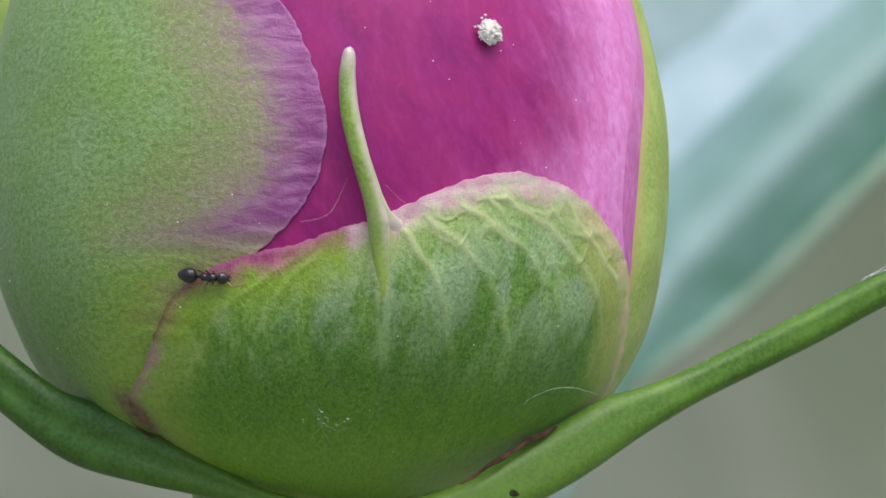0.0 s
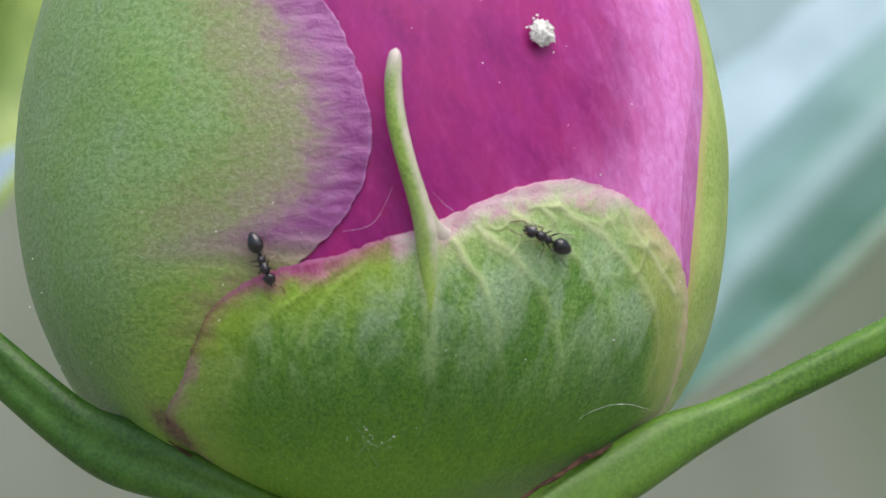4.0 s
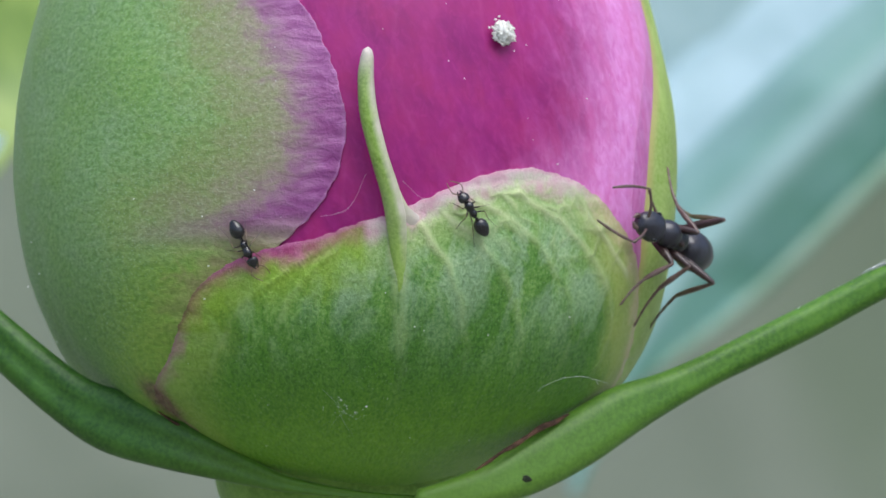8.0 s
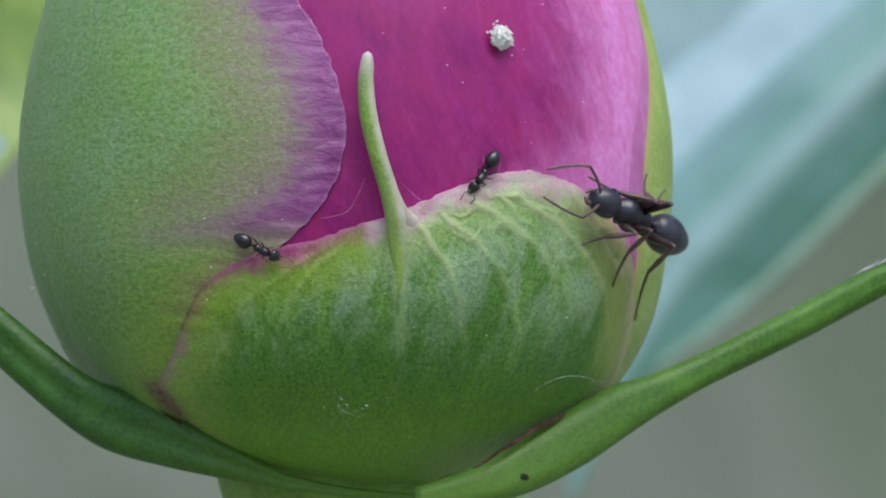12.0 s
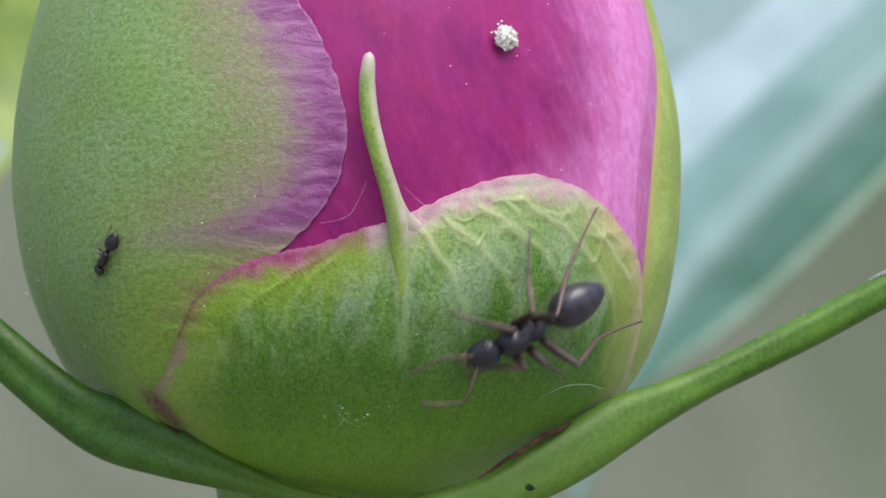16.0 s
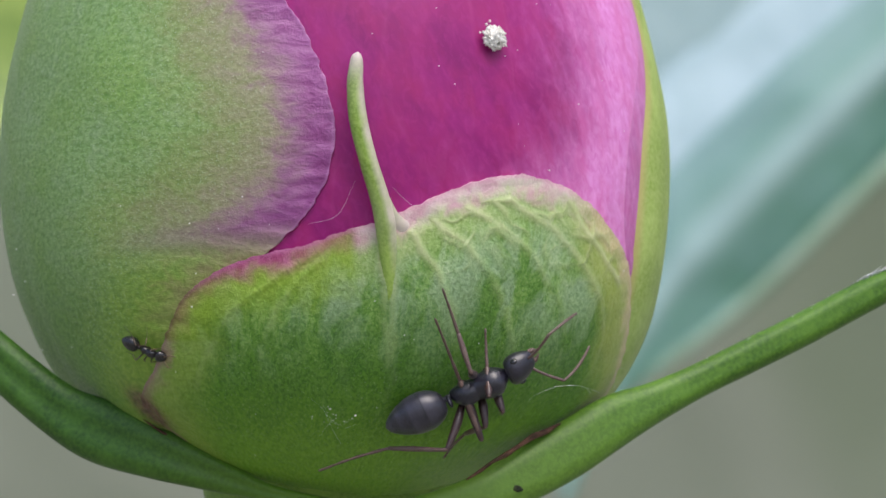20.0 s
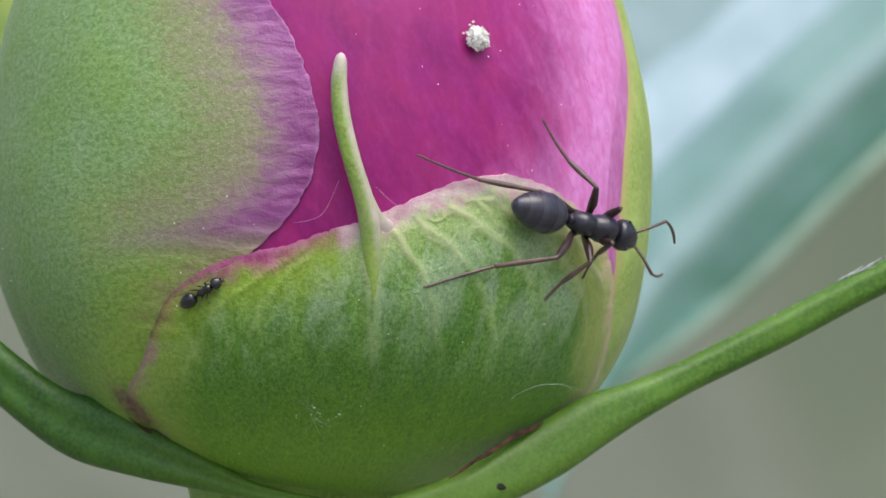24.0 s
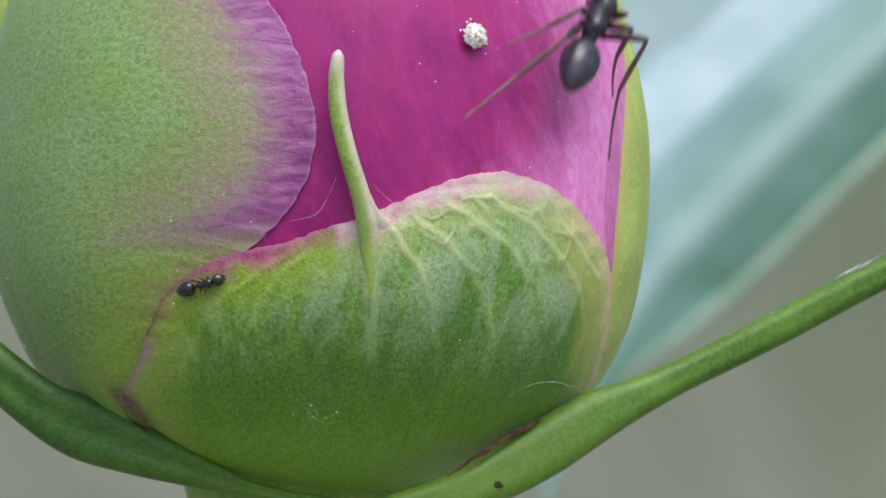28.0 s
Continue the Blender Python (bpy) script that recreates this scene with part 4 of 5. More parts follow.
def lathe(profile, seg=20, flat=1.0, bulk=1.0, fade=False):
    """A form turned about the x axis: (x, radius, height of its middle)."""
    b = Builder()
    p = curve_points(profile, 5)
    for i, (x, r, z) in enumerate(p):
        for k in range(seg):
            a = 2 * math.pi * k / seg
            b.v.append(Vector((x, max(r * bulk, 0.001) * math.cos(a), z + max(r * bulk, 0.001) * flat * math.sin(a))))
            b.a.append(i / len(p) if fade else 0)
    for i in range(len(p) - 1):
        for k in range(seg):
            a, c = i * seg + k, i * seg + (k + 1) % seg
            b.f.append((a, c, c + seg, a + seg))
    return b


def ant(big, label, size):
    top = new("ant")
    body, rear, limb_skin, red = (CUTICLE, GASTER, LEG, LEG_RED) if big else (JET, JET, LEG, LEG_PALE)
    k = size
    fat = 1.0 if big else 1.12
    thorax = lathe([(1.62, 0.02, 0.0), (1.58, 0.18, 0.02), (1.42, 0.30, 0.06), (1.22, 0.47, 0.12), (0.95, 0.60, 0.17), (0.60, 0.63, 0.18), (0.25, 0.57, 0.14), (0.0, 0.50, 0.09), (-0.15, 0.48, 0.07), (-0.40, 0.51, 0.11), (-0.75, 0.50, 0.11), (-1.05, 0.40, 0.0), (-1.28, 0.24, -0.16), (-1.38, 0.02, -0.2)], 24, 1.05, 1.12 if big else 1.05)
    part("thorax", thorax.mesh("thorax", k), body, top)
    petiole = Builder().tube([(-1.15, 0, -0.22), (-1.45, 0, -0.22), (-1.75, 0, -0.2)], [0.13, 0.16, 0.14], 10, 3).blob((-1.48, 0, 0.06), (0.13, 0.28, 0.42), 12, 8)
    part("petiole", petiole.mesh("petiole", k), body, top)
    g0, g1 = -1.62, (-4.75 if big else -4.6)
    wide = 1.03 if big else 1.0

    def rear_r(s):
        return wide * max(0.0, math.sin(math.pi * min(1, s ** 0.80))) ** 0.56 * (1 - 0.10 * s)
    prof = [(g0 + (g1 - g0) * s, rear_r(s), -0.05 - 0.12 * s) for s in np.linspace(0.0, 1.0, 19)]
    gaster = part("gaster", lathe(prof, 28, 0.92, fat).mesh("gaster", k), rear, top)
    cuts = [0.03, 0.36, 0.61, 0.81, 0.96]
    for a, b in zip(cuts, cuts[1:]):
        q = [(g0 + (g1 - g0) * s, rear_r(s) * (1.008 + 0.020 * (s - a) / (b - a)), -0.05 - 0.12 * s) for s in np.linspace(a, b, 8)]
        q += [(g0 + (g1 - g0) * b, rear_r(b) * 0.985, -0.05 - 0.12 * b)]
        part("tergite", lathe(q, 28, 0.92, fat, True).mesh("tergite", k), rear, gaster)
    head_p = [(1.50, 0.02, 0.06), (1.51, 0.34, 0.06), (1.58, 0.60, 0.05), (1.80, 0.76, 0.03), (2.10, 0.78, -0.02), (2.42, 0.70, -0.09), (2.72, 0.55, -0.17), (2.93, 0.36, -0.24), (3.0, 0.02, -0.26)]
    head = part("head", lathe(head_p, 26, 0.84, 0.98 if big else fat).mesh("head", k), body, top)
    for s in (1, -1):
        eye = Builder().blob((2.05, s * 0.66, 0.24), (0.20, 0.10, 0.17), 12, 8)
        part("eye", eye.mesh("eye", k), EYE, head)
        jaw = Builder().tube([(2.75, s * 0.28, -0.3), (3.05, s * 0.30, -0.36), (3.3, s * 0.10, -0.4)], [0.14, 0.13, 0.03], 8, 4)
        part("mandible", jaw.mesh("mandible", k), red if big else body, head)
    for s in (1, -1):
        root = Vector((2.62, s * 0.22, 0.05))
        elbow = Vector((1.25, s * 1.15, 0.30)) * (1.08 if big else 0.8)
        scape = Builder().tube([(0, 0, 0), tuple(elbow * 0.5 + Vector((0, 0, 0.12))), tuple(elbow)], [0.075, 0.07, 0.085], 8, 4)
        ob = part("antenna", scape.mesh("antenna", k), red, top, "elbowed antenna")
        ob.location = root * MM * k
        f = [elbow + Vector((1.7 if big else 1.5, s * 0.05, -0.85)) * q + Vector((0, -0.45 * s * q * q, -0.4 * q * q)) for q in np.linspace(0, 1, 5)]
        part("funiculus", Builder().tube([tuple(q) for q in f], [0.06, 0.07, 0.075, 0.078, 0.05], 8, 4).mesh("funiculus", k), red, ob)
    thin, short = (1.0, 1.0) if big else (0.5, 0.72)
    for hip, foot, lengths in LEG_SET:
        a, c, e = (q * short for q in lengths)
        femur = Builder().tube([(0, 0, 0), (a * 0.15, 0, -0.05), (a * 0.5, 0, 0.03), (a * 0.85, 0, 0.02), (a, 0, 0)], [q * thin for q in (0.22, 0.17, 0.235, 0.17, 0.12)], 10, 4)
        ob = part("leg", femur.mesh("leg", k), limb_skin, top, "jointed leg")
        tibia = Builder().tube([(-0.03, 0, 0), (c * 0.15, 0, 0.02), (c * 0.6, 0, 0.0), (c, 0, 0)], [q * thin for q in (0.11, 0.105, 0.150, 0.105)], 8, 4)
        part("tibia", tibia.mesh("tibia", k), red, ob)
        n = 9
        joint = [(e * q / n, 0, -0.08 * math.sin(math.pi * q / n)) for q in range(n)] + [(e, 0, 0), (e + 0.16, 0, -0.02)]
        tarsus = Builder().tube(joint, [q * thin for q in (0.085, 0.08, 0.09, 0.066, 0.082, 0.058, 0.072, 0.05, 0.06, 0.065, 0.02)], 8, 2)
        part("tarsus", tarsus.mesh("tarsus", k), red if big else limb_skin, ob)
    return tagged(top, label, "ant", group="ants on the bud")


big_ant = ant(True, "large black ant with a grey-bloomed gaster and reddish legs", 1.0)
small_ant = ant(False, "small glossy black ant near the sepal seam", 0.33)
climber = ant(False, "small glossy black ant climbing over the bud", 0.33)

BIG_ROWS = [
    (0, 9.64, 14.00, 20.51, 0.27, 0.00, -0.96),
    (1.4, 9.23, 10.00, 17.75, 0.26, 0.00, -0.97),
    (1.6, 11.23, 6.00, 13.99, 0.27, 0.00, -0.96),
    (1.7, 11.64, 5.50, 11.94, 0.27, 0.00, -0.96),
    (1.8, 12.13, 5.00, 9.11, 0.26, 0.00, -0.96),
    (1.9, 12.56, 5.00, 7.88, 0.28, 0.00, -0.96),
    (2, 12.82, 5.00, 7.70, 0.27, 0.00, -0.96),
    (2.2, 12.98, 5.00, 7.91, 0.27, 0.00, -0.96),
    (2.3, 13.01, 5.50, 8.95, 0.29, 0.00, -0.96),
    (2.4, 11.50, 6.00, 12.76, 0.21, 0.00, -0.98),
    (2.5, 11.33, 6.00, 13.59, 0.22, 0.00, -0.98),
    (2.7, 10.29, 8.00, 16.19, 0.23, 0.00, -0.97),
    (3.5, 7.85, 12.00, 17.31, 0.11, 0.00, -0.99),
    (4.3, 8.39, 13.00, 10.05, 0.05, 0.00, -1.00),
    (5, 11.81, 9.00, 1.47, 0.04, -0.78, -0.63),
    (5.5, 13.65, 5.00, -2.05, -0.01, -0.91, -0.40),
    (6, 13.67, 4.00, -2.20, -0.05, -0.90, -0.43),
    (6.2, 13.55, 3.00, -2.40, -0.17, -0.89, -0.42),
    (6.4, 12.88, 1.00, -2.94, -0.31, -0.89, -0.32),
    (6.5, 12.29, 0.00, -3.07, -0.40, -0.88, -0.26),
    (6.6, 12.04, -4.57, -2.67, -0.42, -0.91, -0.01),
    (6.7, 12.08, -4.93, -2.07, -0.46, -0.86, 0.21),
    (6.8, 11.94, -5.50, -1.28, -0.45, -0.84, 0.30),
    (6.9, 12.02, -5.38, -0.98, -0.42, -0.87, 0.26),
    (7, 12.05, -5.38, -0.79, -0.40, -0.89, 0.22),
    (7.2, 11.47, -7.08, -0.29, -0.44, -0.87, 0.23),
    (7.5, 11.38, -7.31, -0.22, -0.45, -0.85, 0.26),
    (8, 11.29, -7.61, 0.24, -0.47, -0.85, 0.25),
    (8.5, 11.09, -8.04, 0.32, -0.54, -0.82, 0.20),
    (9, 10.93, -8.35, 0.44, -0.59, -0.80, 0.15),
    (9.5, 10.99, -8.21, 0.23, -0.59, -0.79, 0.16),
    (10, 10.97, -8.26, 0.26, -0.58, -0.80, 0.16),
    (10.5, 10.36, -9.59, 0.77, -0.56, -0.78, 0.28),
    (11, 9.41, -11.33, 1.49, -0.60, -0.71, 0.37),
    (11.5, 9.35, -11.40, 1.44, -0.62, -0.70, 0.35),
    (12, 9.48, -11.23, 1.34, -0.62, -0.72, 0.31),
    (12.5, 9.45, -11.26, 1.26, -0.61, -0.72, 0.33),
    (13.5, 9.51, -11.19, 1.24, -0.62, -0.71, 0.32),
    (14.5, 9.57, -11.12, 1.30, -0.61, -0.73, 0.31),
    (14.7, 9.62, -10.98, 0.54, -0.59, -0.80, -0.12),
    (14.9, 9.22, -11.23, -0.98, -0.53, -0.74, -0.42),
    (15, 9.06, -11.25, -1.75, -0.49, -0.71, -0.50),
    (15.1, 8.83, -11.80, -1.90, -0.61, -0.53, -0.59),
    (15.2, 7.89, -12.61, -2.57, -0.69, -0.53, -0.49),
    (15.3, 7.13, -13.17, -3.07, -0.74, -0.50, -0.45),
    (15.4, 5.89, -13.99, -3.67, -0.81, -0.47, -0.36),
    (15.5, 5.20, -14.51, -3.63, -0.84, -0.48, -0.26),
    (15.6, 4.45, -15.18, -3.05, -0.86, -0.50, -0.08),
    (15.8, 4.35, -15.27, -2.95, -0.85, -0.52, 0.02),
    (16, 3.80, -15.22, -4.06, -0.84, -0.30, -0.45),
    (16.1, -0.61, -15.96, -6.39, -0.93, -0.03, -0.36),
    (16.2, -5.69, -15.23, -8.32, -0.95, 0.23, -0.21),
    (16.5, -6.24, -15.08, -8.47, -0.94, 0.27, -0.21),
    (17, -6.38, -14.84, -8.74, -0.98, 0.00, -0.21),
    (17.3, -7.15, -15.03, -8.38, -0.99, 0.07, -0.13),
    (17.5, -8.38, -15.33, -7.65, -0.98, 0.19, 0.05),
    (17.8, -7.76, -15.23, -7.97, -0.82, 0.44, -0.36),
    (18, -6.65, -14.80, -8.80, -0.70, 0.27, -0.66),
    (18.2, -4.46, -13.56, -10.17, -0.09, 0.62, -0.78),
    (18.5, -4.27, -13.40, -10.31, -0.01, 0.57, -0.82),
    (18.6, -2.28, -14.30, -9.20, 0.60, 0.57, -0.56),
    (18.8, 1.04, -13.26, -9.24, 0.79, 0.52, -0.32),
    (19, 1.43, -12.78, -9.53, 0.82, 0.44, -0.36),
    (19.2, 1.03, -12.84, -9.66, 0.68, 0.56, -0.47),
    (19.5, 1.49, -12.22, -10.00, 0.58, 0.60, -0.54),
    (19.8, 1.38, -12.41, -9.89, 0.58, 0.62, -0.53),
    (19.9, 2.07, -13.77, -8.14, 0.89, 0.45, -0.00),
    (20, 2.22, -14.86, -6.51, 0.90, 0.00, 0.43),
    (20.2, 1.74, -15.08, -6.50, 0.88, 0.00, 0.48),
    (20.3, 1.31, -15.83, -5.42, 0.73, -0.07, 0.68),
    (20.4, 2.45, -16.31, -2.76, 0.54, 0.01, 0.84),
    (20.5, 3.14, -16.30, -1.25, 0.57, 0.13, 0.81),
    (20.7, 3.60, -16.17, -0.64, 0.60, 0.00, 0.80),
    (21, 4.40, -15.90, 0.28, 0.72, 0.20, 0.66),
    (21.5, 5.22, -15.37, 0.95, 0.80, 0.41, 0.43),
    (22, 5.81, -14.99, 1.22, 0.84, 0.49, 0.22),
    (22.8, 7.07, -14.02, 1.30, 0.85, 0.52, -0.03),
    (23.5, 7.63, -13.52, 1.22, 0.82, 0.56, -0.14),
    (24, 8.46, -12.69, 1.09, 0.78, 0.59, -0.22),
    (24.5, 8.31, -12.85, 1.15, 0.78, 0.59, -0.22),
    (25, 8.68, -12.46, 1.09, 0.75, 0.63, -0.22),
    (25.3, 8.59, -12.54, 0.96, 0.73, 0.51, -0.46),
    (25.5, 8.37, -12.76, 0.74, 0.67, 0.38, -0.63),
    (25.8, 8.43, -12.72, 1.03, 0.76, 0.58, -0.29),
    (26, 8.41, -12.74, 1.08, 0.77, 0.60, -0.21),
    (26.5, 8.50, -12.64, 1.05, 0.77, 0.60, -0.21),
    (27, 9.20, -11.86, 0.89, 0.74, 0.61, -0.27),
    (27.15, 8.41, -12.77, 1.56, 0.79, 0.62, -0.04),
    (27.3, 6.89, -14.20, 2.40, 0.77, 0.59, 0.26),
    (27.5, 6.63, -14.41, 4.13, 0.70, 0.12, 0.70),
    (27.7, 7.05, -14.04, 4.88, 0.65, 0.30, 0.70),
    (27.85, 8.03, -12.79, 7.74, 0.39, 0.50, 0.78),
    (28, 8.92, -10.88, 11.01, 0.27, 0.61, 0.75),
]
SMALL_ROWS = [
    (0, -9.93, -16.25, -1.33, 0.95, -0.29, -0.08),
    (0.5, -9.97, -16.34, -0.74, 0.86, -0.33, 0.38),
    (1, -9.02, -16.66, -0.32, 0.97, -0.23, -0.10),
    (1.5, -8.58, -16.77, -0.32, 0.92, -0.17, -0.34),
    (2, -8.85, -16.73, -0.02, 0.96, -0.21, -0.17),
    (2.3, -8.93, -16.73, 0.16, 0.84, -0.16, -0.52),
    (2.6, -8.98, -16.71, 0.03, 0.49, -0.03, -0.87),
    (3, -9.06, -16.64, -0.40, 0.46, -0.01, -0.89),
    (3.5, -9.20, -16.62, -0.23, 0.40, 0.00, -0.92),
    (5.5, -9.26, -16.59, -0.36, 0.37, 0.02, -0.93),
    (6, -9.28, -16.57, -0.49, 0.39, 0.02, -0.92),
    (7, -9.25, -16.58, -0.49, 0.46, -0.01, -0.89),
    (8, -9.22, -16.61, -0.31, 0.46, -0.02, -0.89),
    (9, -9.19, -16.62, -0.31, 0.49, -0.02, -0.87),
    (10, -9.23, -16.60, -0.38, 0.49, -0.02, -0.87),
    (11, -9.20, -16.59, -0.50, 0.51, -0.02, -0.86),
    (11.3, -9.14, -16.61, -0.46, 0.79, -0.13, -0.59),
    (11.6, -8.89, -16.69, -0.33, 0.90, -0.17, -0.40),
    (12, -8.57, -16.77, -0.30, 0.89, -0.15, -0.43),
    (12.5, -8.72, -16.76, -0.10, 0.92, -0.17, -0.36),
    (13.2, -8.84, -16.74, 0.00, 0.97, -0.23, -0.00),
    (14, -8.89, -16.74, 0.11, 0.87, -0.25, 0.43),
    (14.5, -8.90, -16.74, 0.19, 0.79, -0.25, 0.56),
    (14.65, -9.02, -16.75, 0.57, 0.18, -0.12, 0.98),
    (14.8, -9.55, -16.64, 1.06, -0.43, 0.07, 0.90),
    (15, -11.22, -16.11, 2.04, -0.80, 0.30, 0.52),
    (15.1, -11.87, -15.84, 2.23, -0.88, 0.39, 0.27),
    (15.3, -13.34, -15.10, 2.52, -0.87, 0.49, 0.08),
    (15.5, -14.08, -14.65, 2.07, -0.79, 0.51, -0.34),
    (15.8, -15.59, -13.48, 0.59, -0.66, 0.57, -0.49),
    (16, -16.16, -12.87, -0.48, -0.39, 0.48, -0.79),
    (16.2, -16.24, -12.51, -1.85, -0.11, 0.36, -0.93),
    (16.5, -16.15, -12.22, -3.00, 0.11, 0.27, -0.96),
    (16.8, -16.21, -12.12, -3.11, -0.40, 0.64, -0.65),
    (17, -16.32, -12.02, -3.11, -0.56, 0.71, -0.42),
    (17.3, -16.36, -11.86, -3.38, -0.29, 0.61, -0.73),
    (17.6, -16.23, -11.76, -3.89, 0.34, 0.14, -0.93),
    (18, -14.96, -12.48, -4.69, 0.76, -0.29, -0.59),
    (18.5, -13.83, -13.18, -4.97, 0.84, -0.35, -0.40),
    (19, -13.48, -13.39, -5.01, 0.87, -0.38, -0.32),
    (19.5, -13.42, -13.46, -4.95, 0.87, -0.37, -0.33),
    (20, -13.41, -13.52, -4.85, 0.86, -0.36, -0.36),
    (20.5, -13.46, -13.51, -4.80, 0.85, -0.33, -0.40),
    (21, -13.29, -13.47, -5.08, 0.79, -0.17, -0.58),
    (21.3, -13.04, -13.48, -5.34, 0.59, 0.11, -0.80),
    (21.5, -12.87, -13.46, -5.56, 0.47, 0.24, -0.85),
    (21.9, -12.42, -13.84, -5.35, 0.90, -0.37, -0.22),
    (22.5, -11.48, -14.94, -4.00, 0.54, -0.51, 0.67),
    (23, -10.43, -15.79, -2.66, 0.53, -0.40, 0.75),
    (23.5, -9.89, -16.12, -2.08, 0.73, -0.37, 0.57),
    (24, -9.90, -16.13, -1.99, 0.78, -0.36, 0.50),
    (25, -9.90, -16.15, -1.91, 0.79, -0.36, 0.50),
    (26, -9.85, -16.17, -1.93, 0.79, -0.36, 0.50),
    (27, -9.80, -16.18, -1.93, 0.79, -0.36, 0.50),
    (27.5, -9.77, -16.20, -1.87, 0.86, -0.34, 0.37),
    (28, -9.74, -16.23, -1.78, 0.90, -0.33, 0.27),
]
CLIMBER_ROWS = [
    (0, -1.39, -5.53, -13.30, 0.95, -0.25, 0.21),
    (0.6, -0.04, -7.93, -12.22, 0.38, -0.83, 0.42),
    (1, 1.18, -10.40, -10.53, 0.48, -0.65, 0.58),
    (1.25, 1.98, -10.84, -9.89, 0.91, -0.01, 0.41),
    (1.5, 2.74, -11.40, -9.05, 0.87, -0.01, 0.49),
    (2, 5.15, -11.32, -7.33, 0.79, 0.12, 0.60),
    (2.3, 5.97, -11.84, -5.76, 0.47, -0.19, 0.86),
    (2.5, 6.40, -12.29, -4.32, 0.22, -0.29, 0.93),
    (2.75, 6.51, -12.81, -2.86, -0.01, -0.35, 0.94),
    (3, 6.23, -13.41, -1.57, -0.11, -0.32, 0.94),
    (3.2, 5.48, -14.19, -0.50, -0.53, -0.49, 0.69),
    (3.5, 4.51, -14.93, 0.22, -0.70, -0.49, 0.52),
    (4, 3.11, -15.77, 0.92, -0.81, -0.43, 0.40),
    (4.7, 1.88, -16.35, 1.23, -0.71, -0.32, 0.62),
    (5.5, 1.41, -16.54, 1.48, -0.53, -0.23, 0.82),
    (6, 1.39, -16.55, 1.48, -0.51, -0.23, 0.83),
    (6.5, 1.44, -16.53, 1.43, -0.50, -0.23, 0.83),
    (7, 1.45, -16.53, 1.47, -0.53, -0.23, 0.82),
    (8, 1.47, -16.52, 1.51, -0.52, -0.23, 0.82),
    (8.5, 1.46, -16.52, 1.45, -0.53, -0.24, 0.81),
    (8.7, 1.22, -16.61, 1.41, -0.78, -0.31, 0.55),
    (9, -0.08, -17.03, 1.51, -0.90, -0.26, 0.36),
    (9.2, -0.40, -17.13, 1.83, -0.73, -0.21, 0.65),
    (9.4, -0.77, -16.72, 2.52, -0.55, -0.14, 0.82),
    (9.6, -0.97, -16.56, 2.93, -0.52, -0.13, 0.84),
    (9.8, -1.17, -16.61, 3.10, -0.57, -0.13, 0.81),
    (10, -1.45, -16.61, 3.88, -0.68, -0.13, 0.72),
    (10.2, -1.66, -16.63, 4.71, -0.41, -0.04, 0.91),
    (10.4, -1.98, -16.55, 6.58, -0.12, 0.08, 0.99),
    (10.5, -1.71, -16.45, 7.08, 0.42, 0.18, 0.89),
    (10.6, -1.04, -16.25, 7.53, 0.79, 0.26, 0.56),
    (10.8, 0.64, -15.80, 7.33, 0.94, 0.31, -0.14),
    (11, 2.24, -15.23, 6.71, 0.88, 0.37, -0.30),
    (11.2, 2.55, -15.15, 6.12, 0.68, 0.26, -0.69),
    (11.4, 3.19, -14.91, 4.93, 0.10, 0.00, -1.00),
    (11.6, 3.12, -14.97, 4.50, -0.24, -0.16, -0.96),
    (11.8, 2.50, -15.30, 3.85, -0.44, -0.22, -0.87),
    (12, 2.07, -15.55, 3.28, -0.55, -0.24, -0.80),
    (12.2, 1.77, -15.68, 3.26, -0.78, -0.33, -0.53),
    (12.5, 1.87, -15.64, 3.23, -0.82, -0.35, -0.45),
    (13.5, 1.86, -15.64, 3.22, -0.78, -0.33, -0.53),
    (14.5, 1.73, -15.69, 3.16, -0.76, -0.32, -0.57),
    (14.8, 1.47, -15.80, 2.95, -0.84, -0.33, -0.44),
    (15, 0.69, -16.19, 2.65, -0.86, -0.29, -0.43),
    (15.2, 0.23, -16.54, 2.10, -0.67, -0.19, -0.71),
    (15.4, 0.06, -16.67, 1.25, -0.17, 0.00, -0.99),
    (15.5, 0.06, -16.96, 0.93, 0.09, 0.09, -0.99),
    (15.6, 0.27, -16.87, 0.46, 0.17, 0.13, -0.98),
    (15.7, 0.32, -16.78, -0.33, -0.29, 0.03, -0.96),
    (15.8, -0.68, -15.97, -4.81, -0.15, 0.37, -0.92),
    (15.9, -1.29, -12.61, -9.47, -0.05, 0.75, -0.66),
    (16, -5.6, -8.2, -14.6, 0.00, 0.60, -0.80),
    (16.3, -5.5, -6.2, -16.6, 0.00, 0.45, -0.90),
    (17, -5.4, -5.4, -18.6, 0.05, 0.35, -0.94),
    (28, -5.3, -5.0, -19.6, 0.10, 0.35, -0.93),
]


def stance(row):
    """The pose of an ant whose thorax is at a place and whose head points along a direction, its back away from the bud."""
    t, x, y, z, hx, hy, hz = row
    f = Vector((hx, hy, hz)).normalized()
    up = outward((x, y, z))
    up = (up - f * up.dot(f)).normalized()
    side = up.cross(f)
    m = Matrix((f, side, up)).transposed().to_4x4()
    m.translation = Vector((x, y, z)) * MM
    return m


# footholds of the large ant in its own space: front, middle and hind, the left side first
FEET_EDGE = [2.4, 3.5, -0.9,  -0.6, 4.4, -1.4,  -4.6, 3.4, -2.6,  2.2, -1.9, -0.6,  0.1, -3.8, -1.0,  -4.0, -3.0, -2.2]
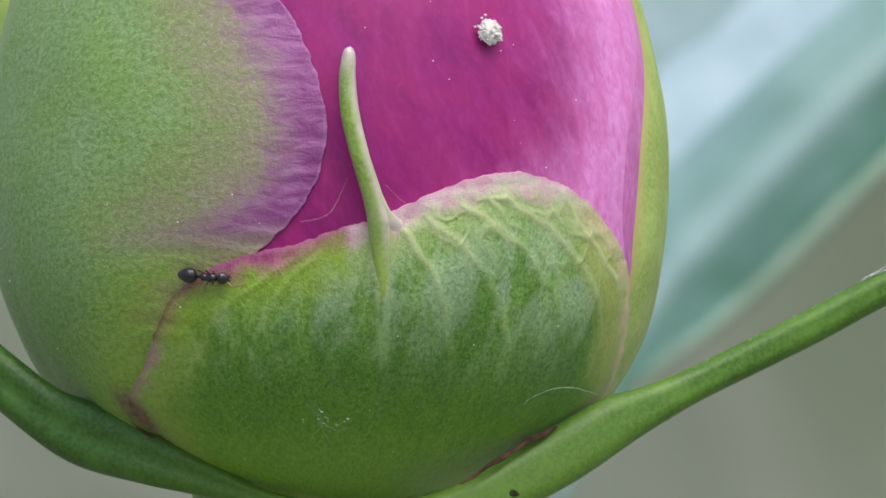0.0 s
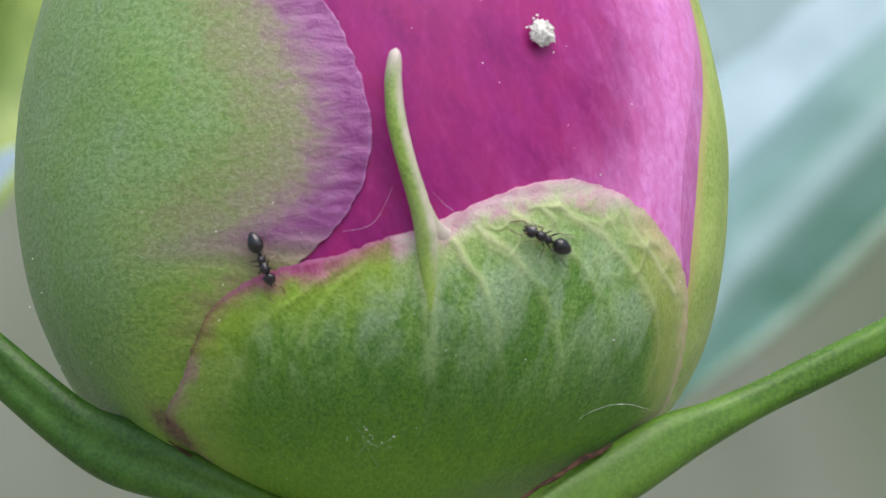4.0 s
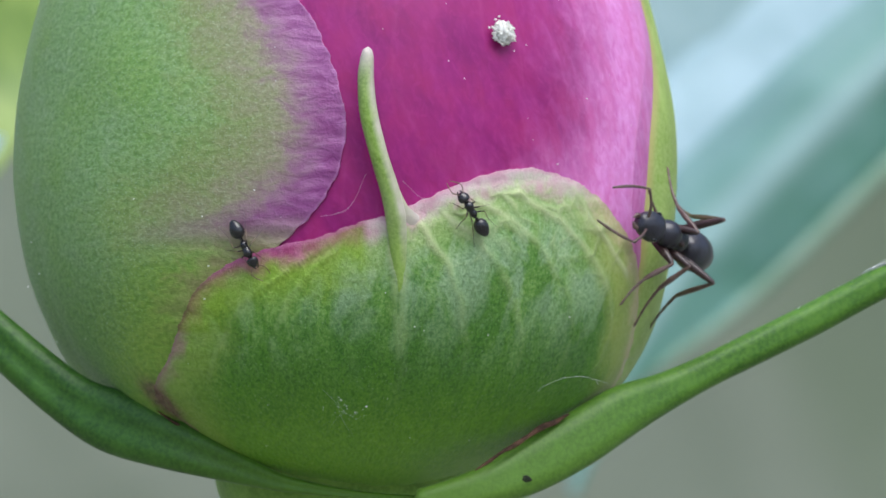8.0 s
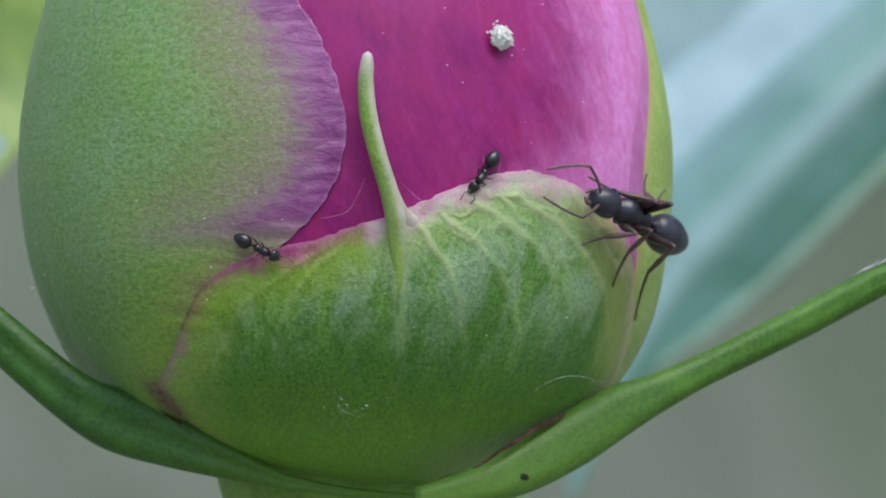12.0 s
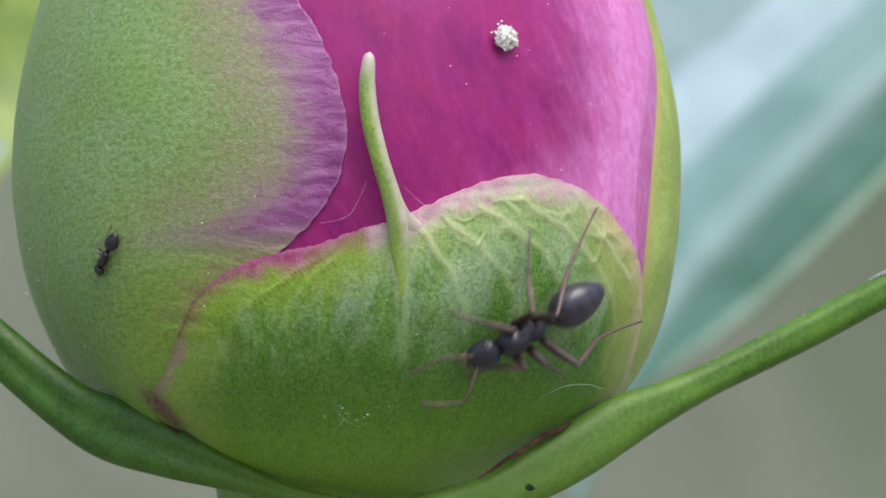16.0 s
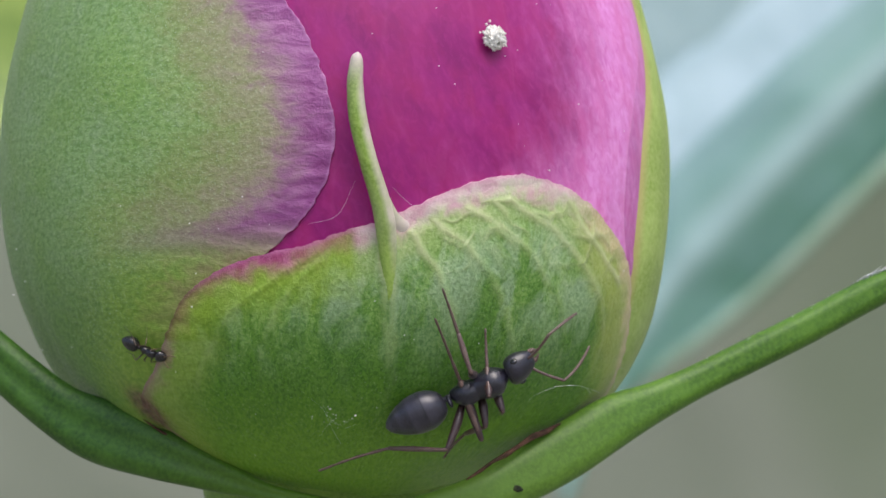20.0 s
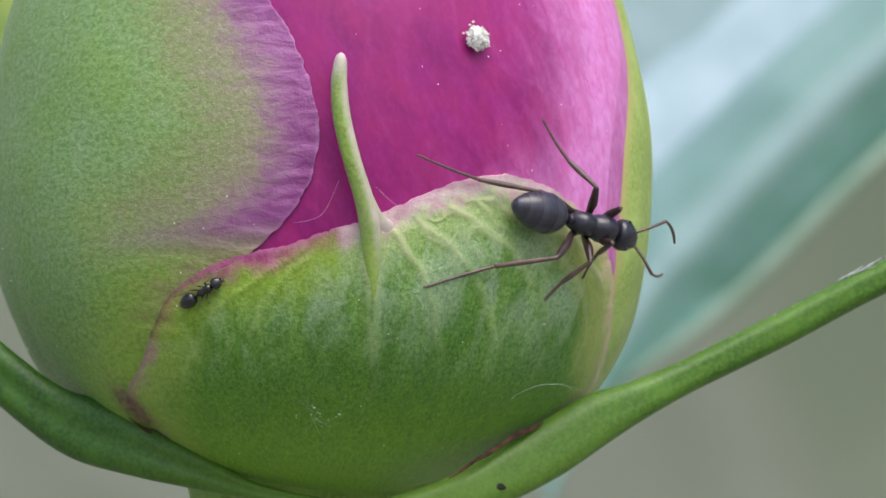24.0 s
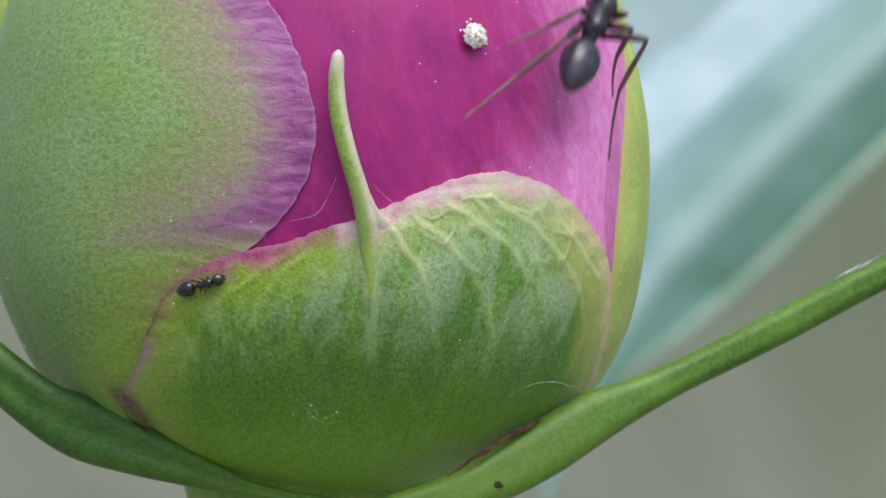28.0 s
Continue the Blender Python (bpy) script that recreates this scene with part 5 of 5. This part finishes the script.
FEET_RIM = [1.9, 2.6, -1.4,  -1.7, 3.2, -1.4,  -4.8, 3.9, -2.0,  2.6, -0.9, -0.8,  -1.8, -2.8, -1.2,  -4.2, -2.9, -1.8]
FEET_SEAM = [1.4, 3.3, -1.2,  -3.1, 5.5, -1.0,  -6.4, 0.9, -0.3,  1.5, -3.6, -1.2,  1.0, -4.9, -1.2,  -7.2, -5.4, -1.0]
FEET_TURN = [4.4, 2.4, -1.2,  2.8, 3.0, -1.2,  -4.9, 4.8, -0.4,  3.6, -0.2, -1.2,  -2.3, -4.4, -1.0,  -8.4, -1.4, -0.7]
FEET_CLIMB = [1.5, 3.0, -1.2,  0.2, 6.0, -1.2,  -0.8, 4.4, -1.0,  1.3, -2.6, -1.0,  -2.1, -3.9, -1.0,  -8.4, -1.3, -1.0]
FEET_CREST = [2.5, 1.5, -1.2,  -3.0, 3.8, -1.2,  -4.8, 4.1, -1.0,  1.0, -1.6, -0.8,  -0.9, -4.5, -1.0,  -6.4, -5.3, -1.0]
FEET_REST = [2.8, 1.4, -1.4,  -3.1, 4.4, -1.1,  -9.6, 1.5, -1.8,  1.6, -2.3, -1.5,  -1.2, -4.7, -1.6,  -7.0, -4.2, -1.6]
FEET_TURNED = [2.3, 2.4, -1.7,  -0.2, 4.3, -1.6,  -3.8, 5.0, -1.5,  2.0, -2.3, -1.6,  -3.3, -5.0, -1.4,  -5.2, -4.9, -1.2]
FEET_LOW = [1.9, 1.6, -1.6,  -2.7, 4.9, -1.9,  -5.3, 5.2, -2.0,  2.6, -3.0, -1.8,  -2.3, -4.6, -1.4,  -6.0, -3.9, -1.1]
FEET_LEAVE = [3.0, 2.0, -1.3,  -3.1, 3.2, -1.7,  -7.6, 3.2, -2.6,  2.6, -2.1, -1.3,  -0.4, -3.8, -1.4,  -3.2, -5.2, -1.6]
AT_EASE = [v for _, foot, _ in LEG_SET for v in foot]
BIG_FEET = [(0, AT_EASE), (6.2, AT_EASE), (6.8, FEET_EDGE), (10, FEET_EDGE), (10.8, FEET_RIM), (14.5, FEET_RIM), (14.9, FEET_TURNED), (15.3, FEET_TURNED), (15.7, AT_EASE), (16, AT_EASE), (16.3, FEET_SEAM), (17.3, FEET_SEAM), (17.9, FEET_TURN),
            (18.1, FEET_TURN), (18.7, FEET_LOW), (19.8, FEET_LOW), (20, FEET_CLIMB), (20.2, FEET_CLIMB), (20.7, FEET_CREST), (21.5, FEET_CREST), (22.6, FEET_REST), (27, FEET_REST), (27.3, AT_EASE), (27.7, FEET_LEAVE), (28, FEET_LEAVE)]


def crawl(thing, rows, size, seed, feet, reach=1.0):
    """Key an ant's path; its feet hold to the plant and step on when the body has left them behind; its antennae feel about."""
    walk(thing, [(r[0], stance(r)) for r in rows])
    times = np.arange(0, 28.001, 0.1)
    table = np.array(rows)
    spots = np.array([f for _, f in feet])
    legs = [o for o in thing.children if o.name.startswith("leg")]
    feelers = [o for o in thing.children if o.name.startswith("antenna")]
    k = MM * size
    poses = [stance([t] + [np.interp(t, table[:, 0], table[:, c]) for c in range(1, 7)]) for t in times]
    for n, o in enumerate(legs):
        hip, lengths, s = Vector(LEG_SET[n][0]), [q * reach for q in LEG_SET[n][2]], 1 if n < 3 else -1
        group = (n % 3 + (n >= 3)) % 2
        out, held, target = ([], [], []), None, None
        for i, t in enumerate(times):
            home = Vector([np.interp(t, [f[0] for f in feet], spots[:, n * 3 + c]) for c in range(3)])
            home.x, home.y = hip.x + (home.x - hip.x) * reach, home.y * reach
            home += Vector([0.12 * noise.noise((t * 0.6, n * 3.1 + c, seed)) for c in range(3)])
            if held is None:
                held = poses[i] @ (home * k)
            own = (poses[i].inverted() @ held) / k
            gap = (own - home).length
            if target is not None:
                own, target = home.copy(), None
                held = poses[i] @ (own * k)
            elif gap > 2.2 * reach:
                own = home + (own - home) * 0.25
                held = poses[i] @ (own * k)
            elif gap > 0.7 * reach and i % 2 == group:
                own = own + (home - own) * 0.5 + Vector((0, 0, 0.35 * reach))
                target = home
            m1, m2, m3 = limb(hip, own, lengths, s)
            back = m1.inverted()
            for line, m in zip(out, (m1, back @ m2, back @ m3)):
                m.translation *= k
                line.append((t, m))
        walk(o, out[0])
        for piece in o.children:
            walk(piece, out[1] if piece.name.startswith("tibia") else out[2])
    for n, o in enumerate(feelers):
        home, s = o.location.copy(), 1 if n == 0 else -1
        out = []
        for i in range(0, len(times), 2):
            t = times[i]
            yaw = 26 * noise.noise((t * 0.8, n * 9.7, seed + 2)) - 6 * s
            dip = 16 * noise.noise((t * 0.9, n * 4.3, seed + 8))
            out.append((t, Matrix.Translation(home) @ pose(0, 0, 0, 0, dip, yaw)))
        walk(o, out)


def motions():
    crawl(big_ant, BIG_ROWS, 1.0, 1, BIG_FEET)
    crawl(small_ant, SMALL_ROWS, 0.33, 20, [(0, AT_EASE), (28, AT_EASE)], 0.72)
    crawl(climber, CLIMBER_ROWS, 0.33, 40, [(0, AT_EASE), (28, AT_EASE)], 0.72)


motions()
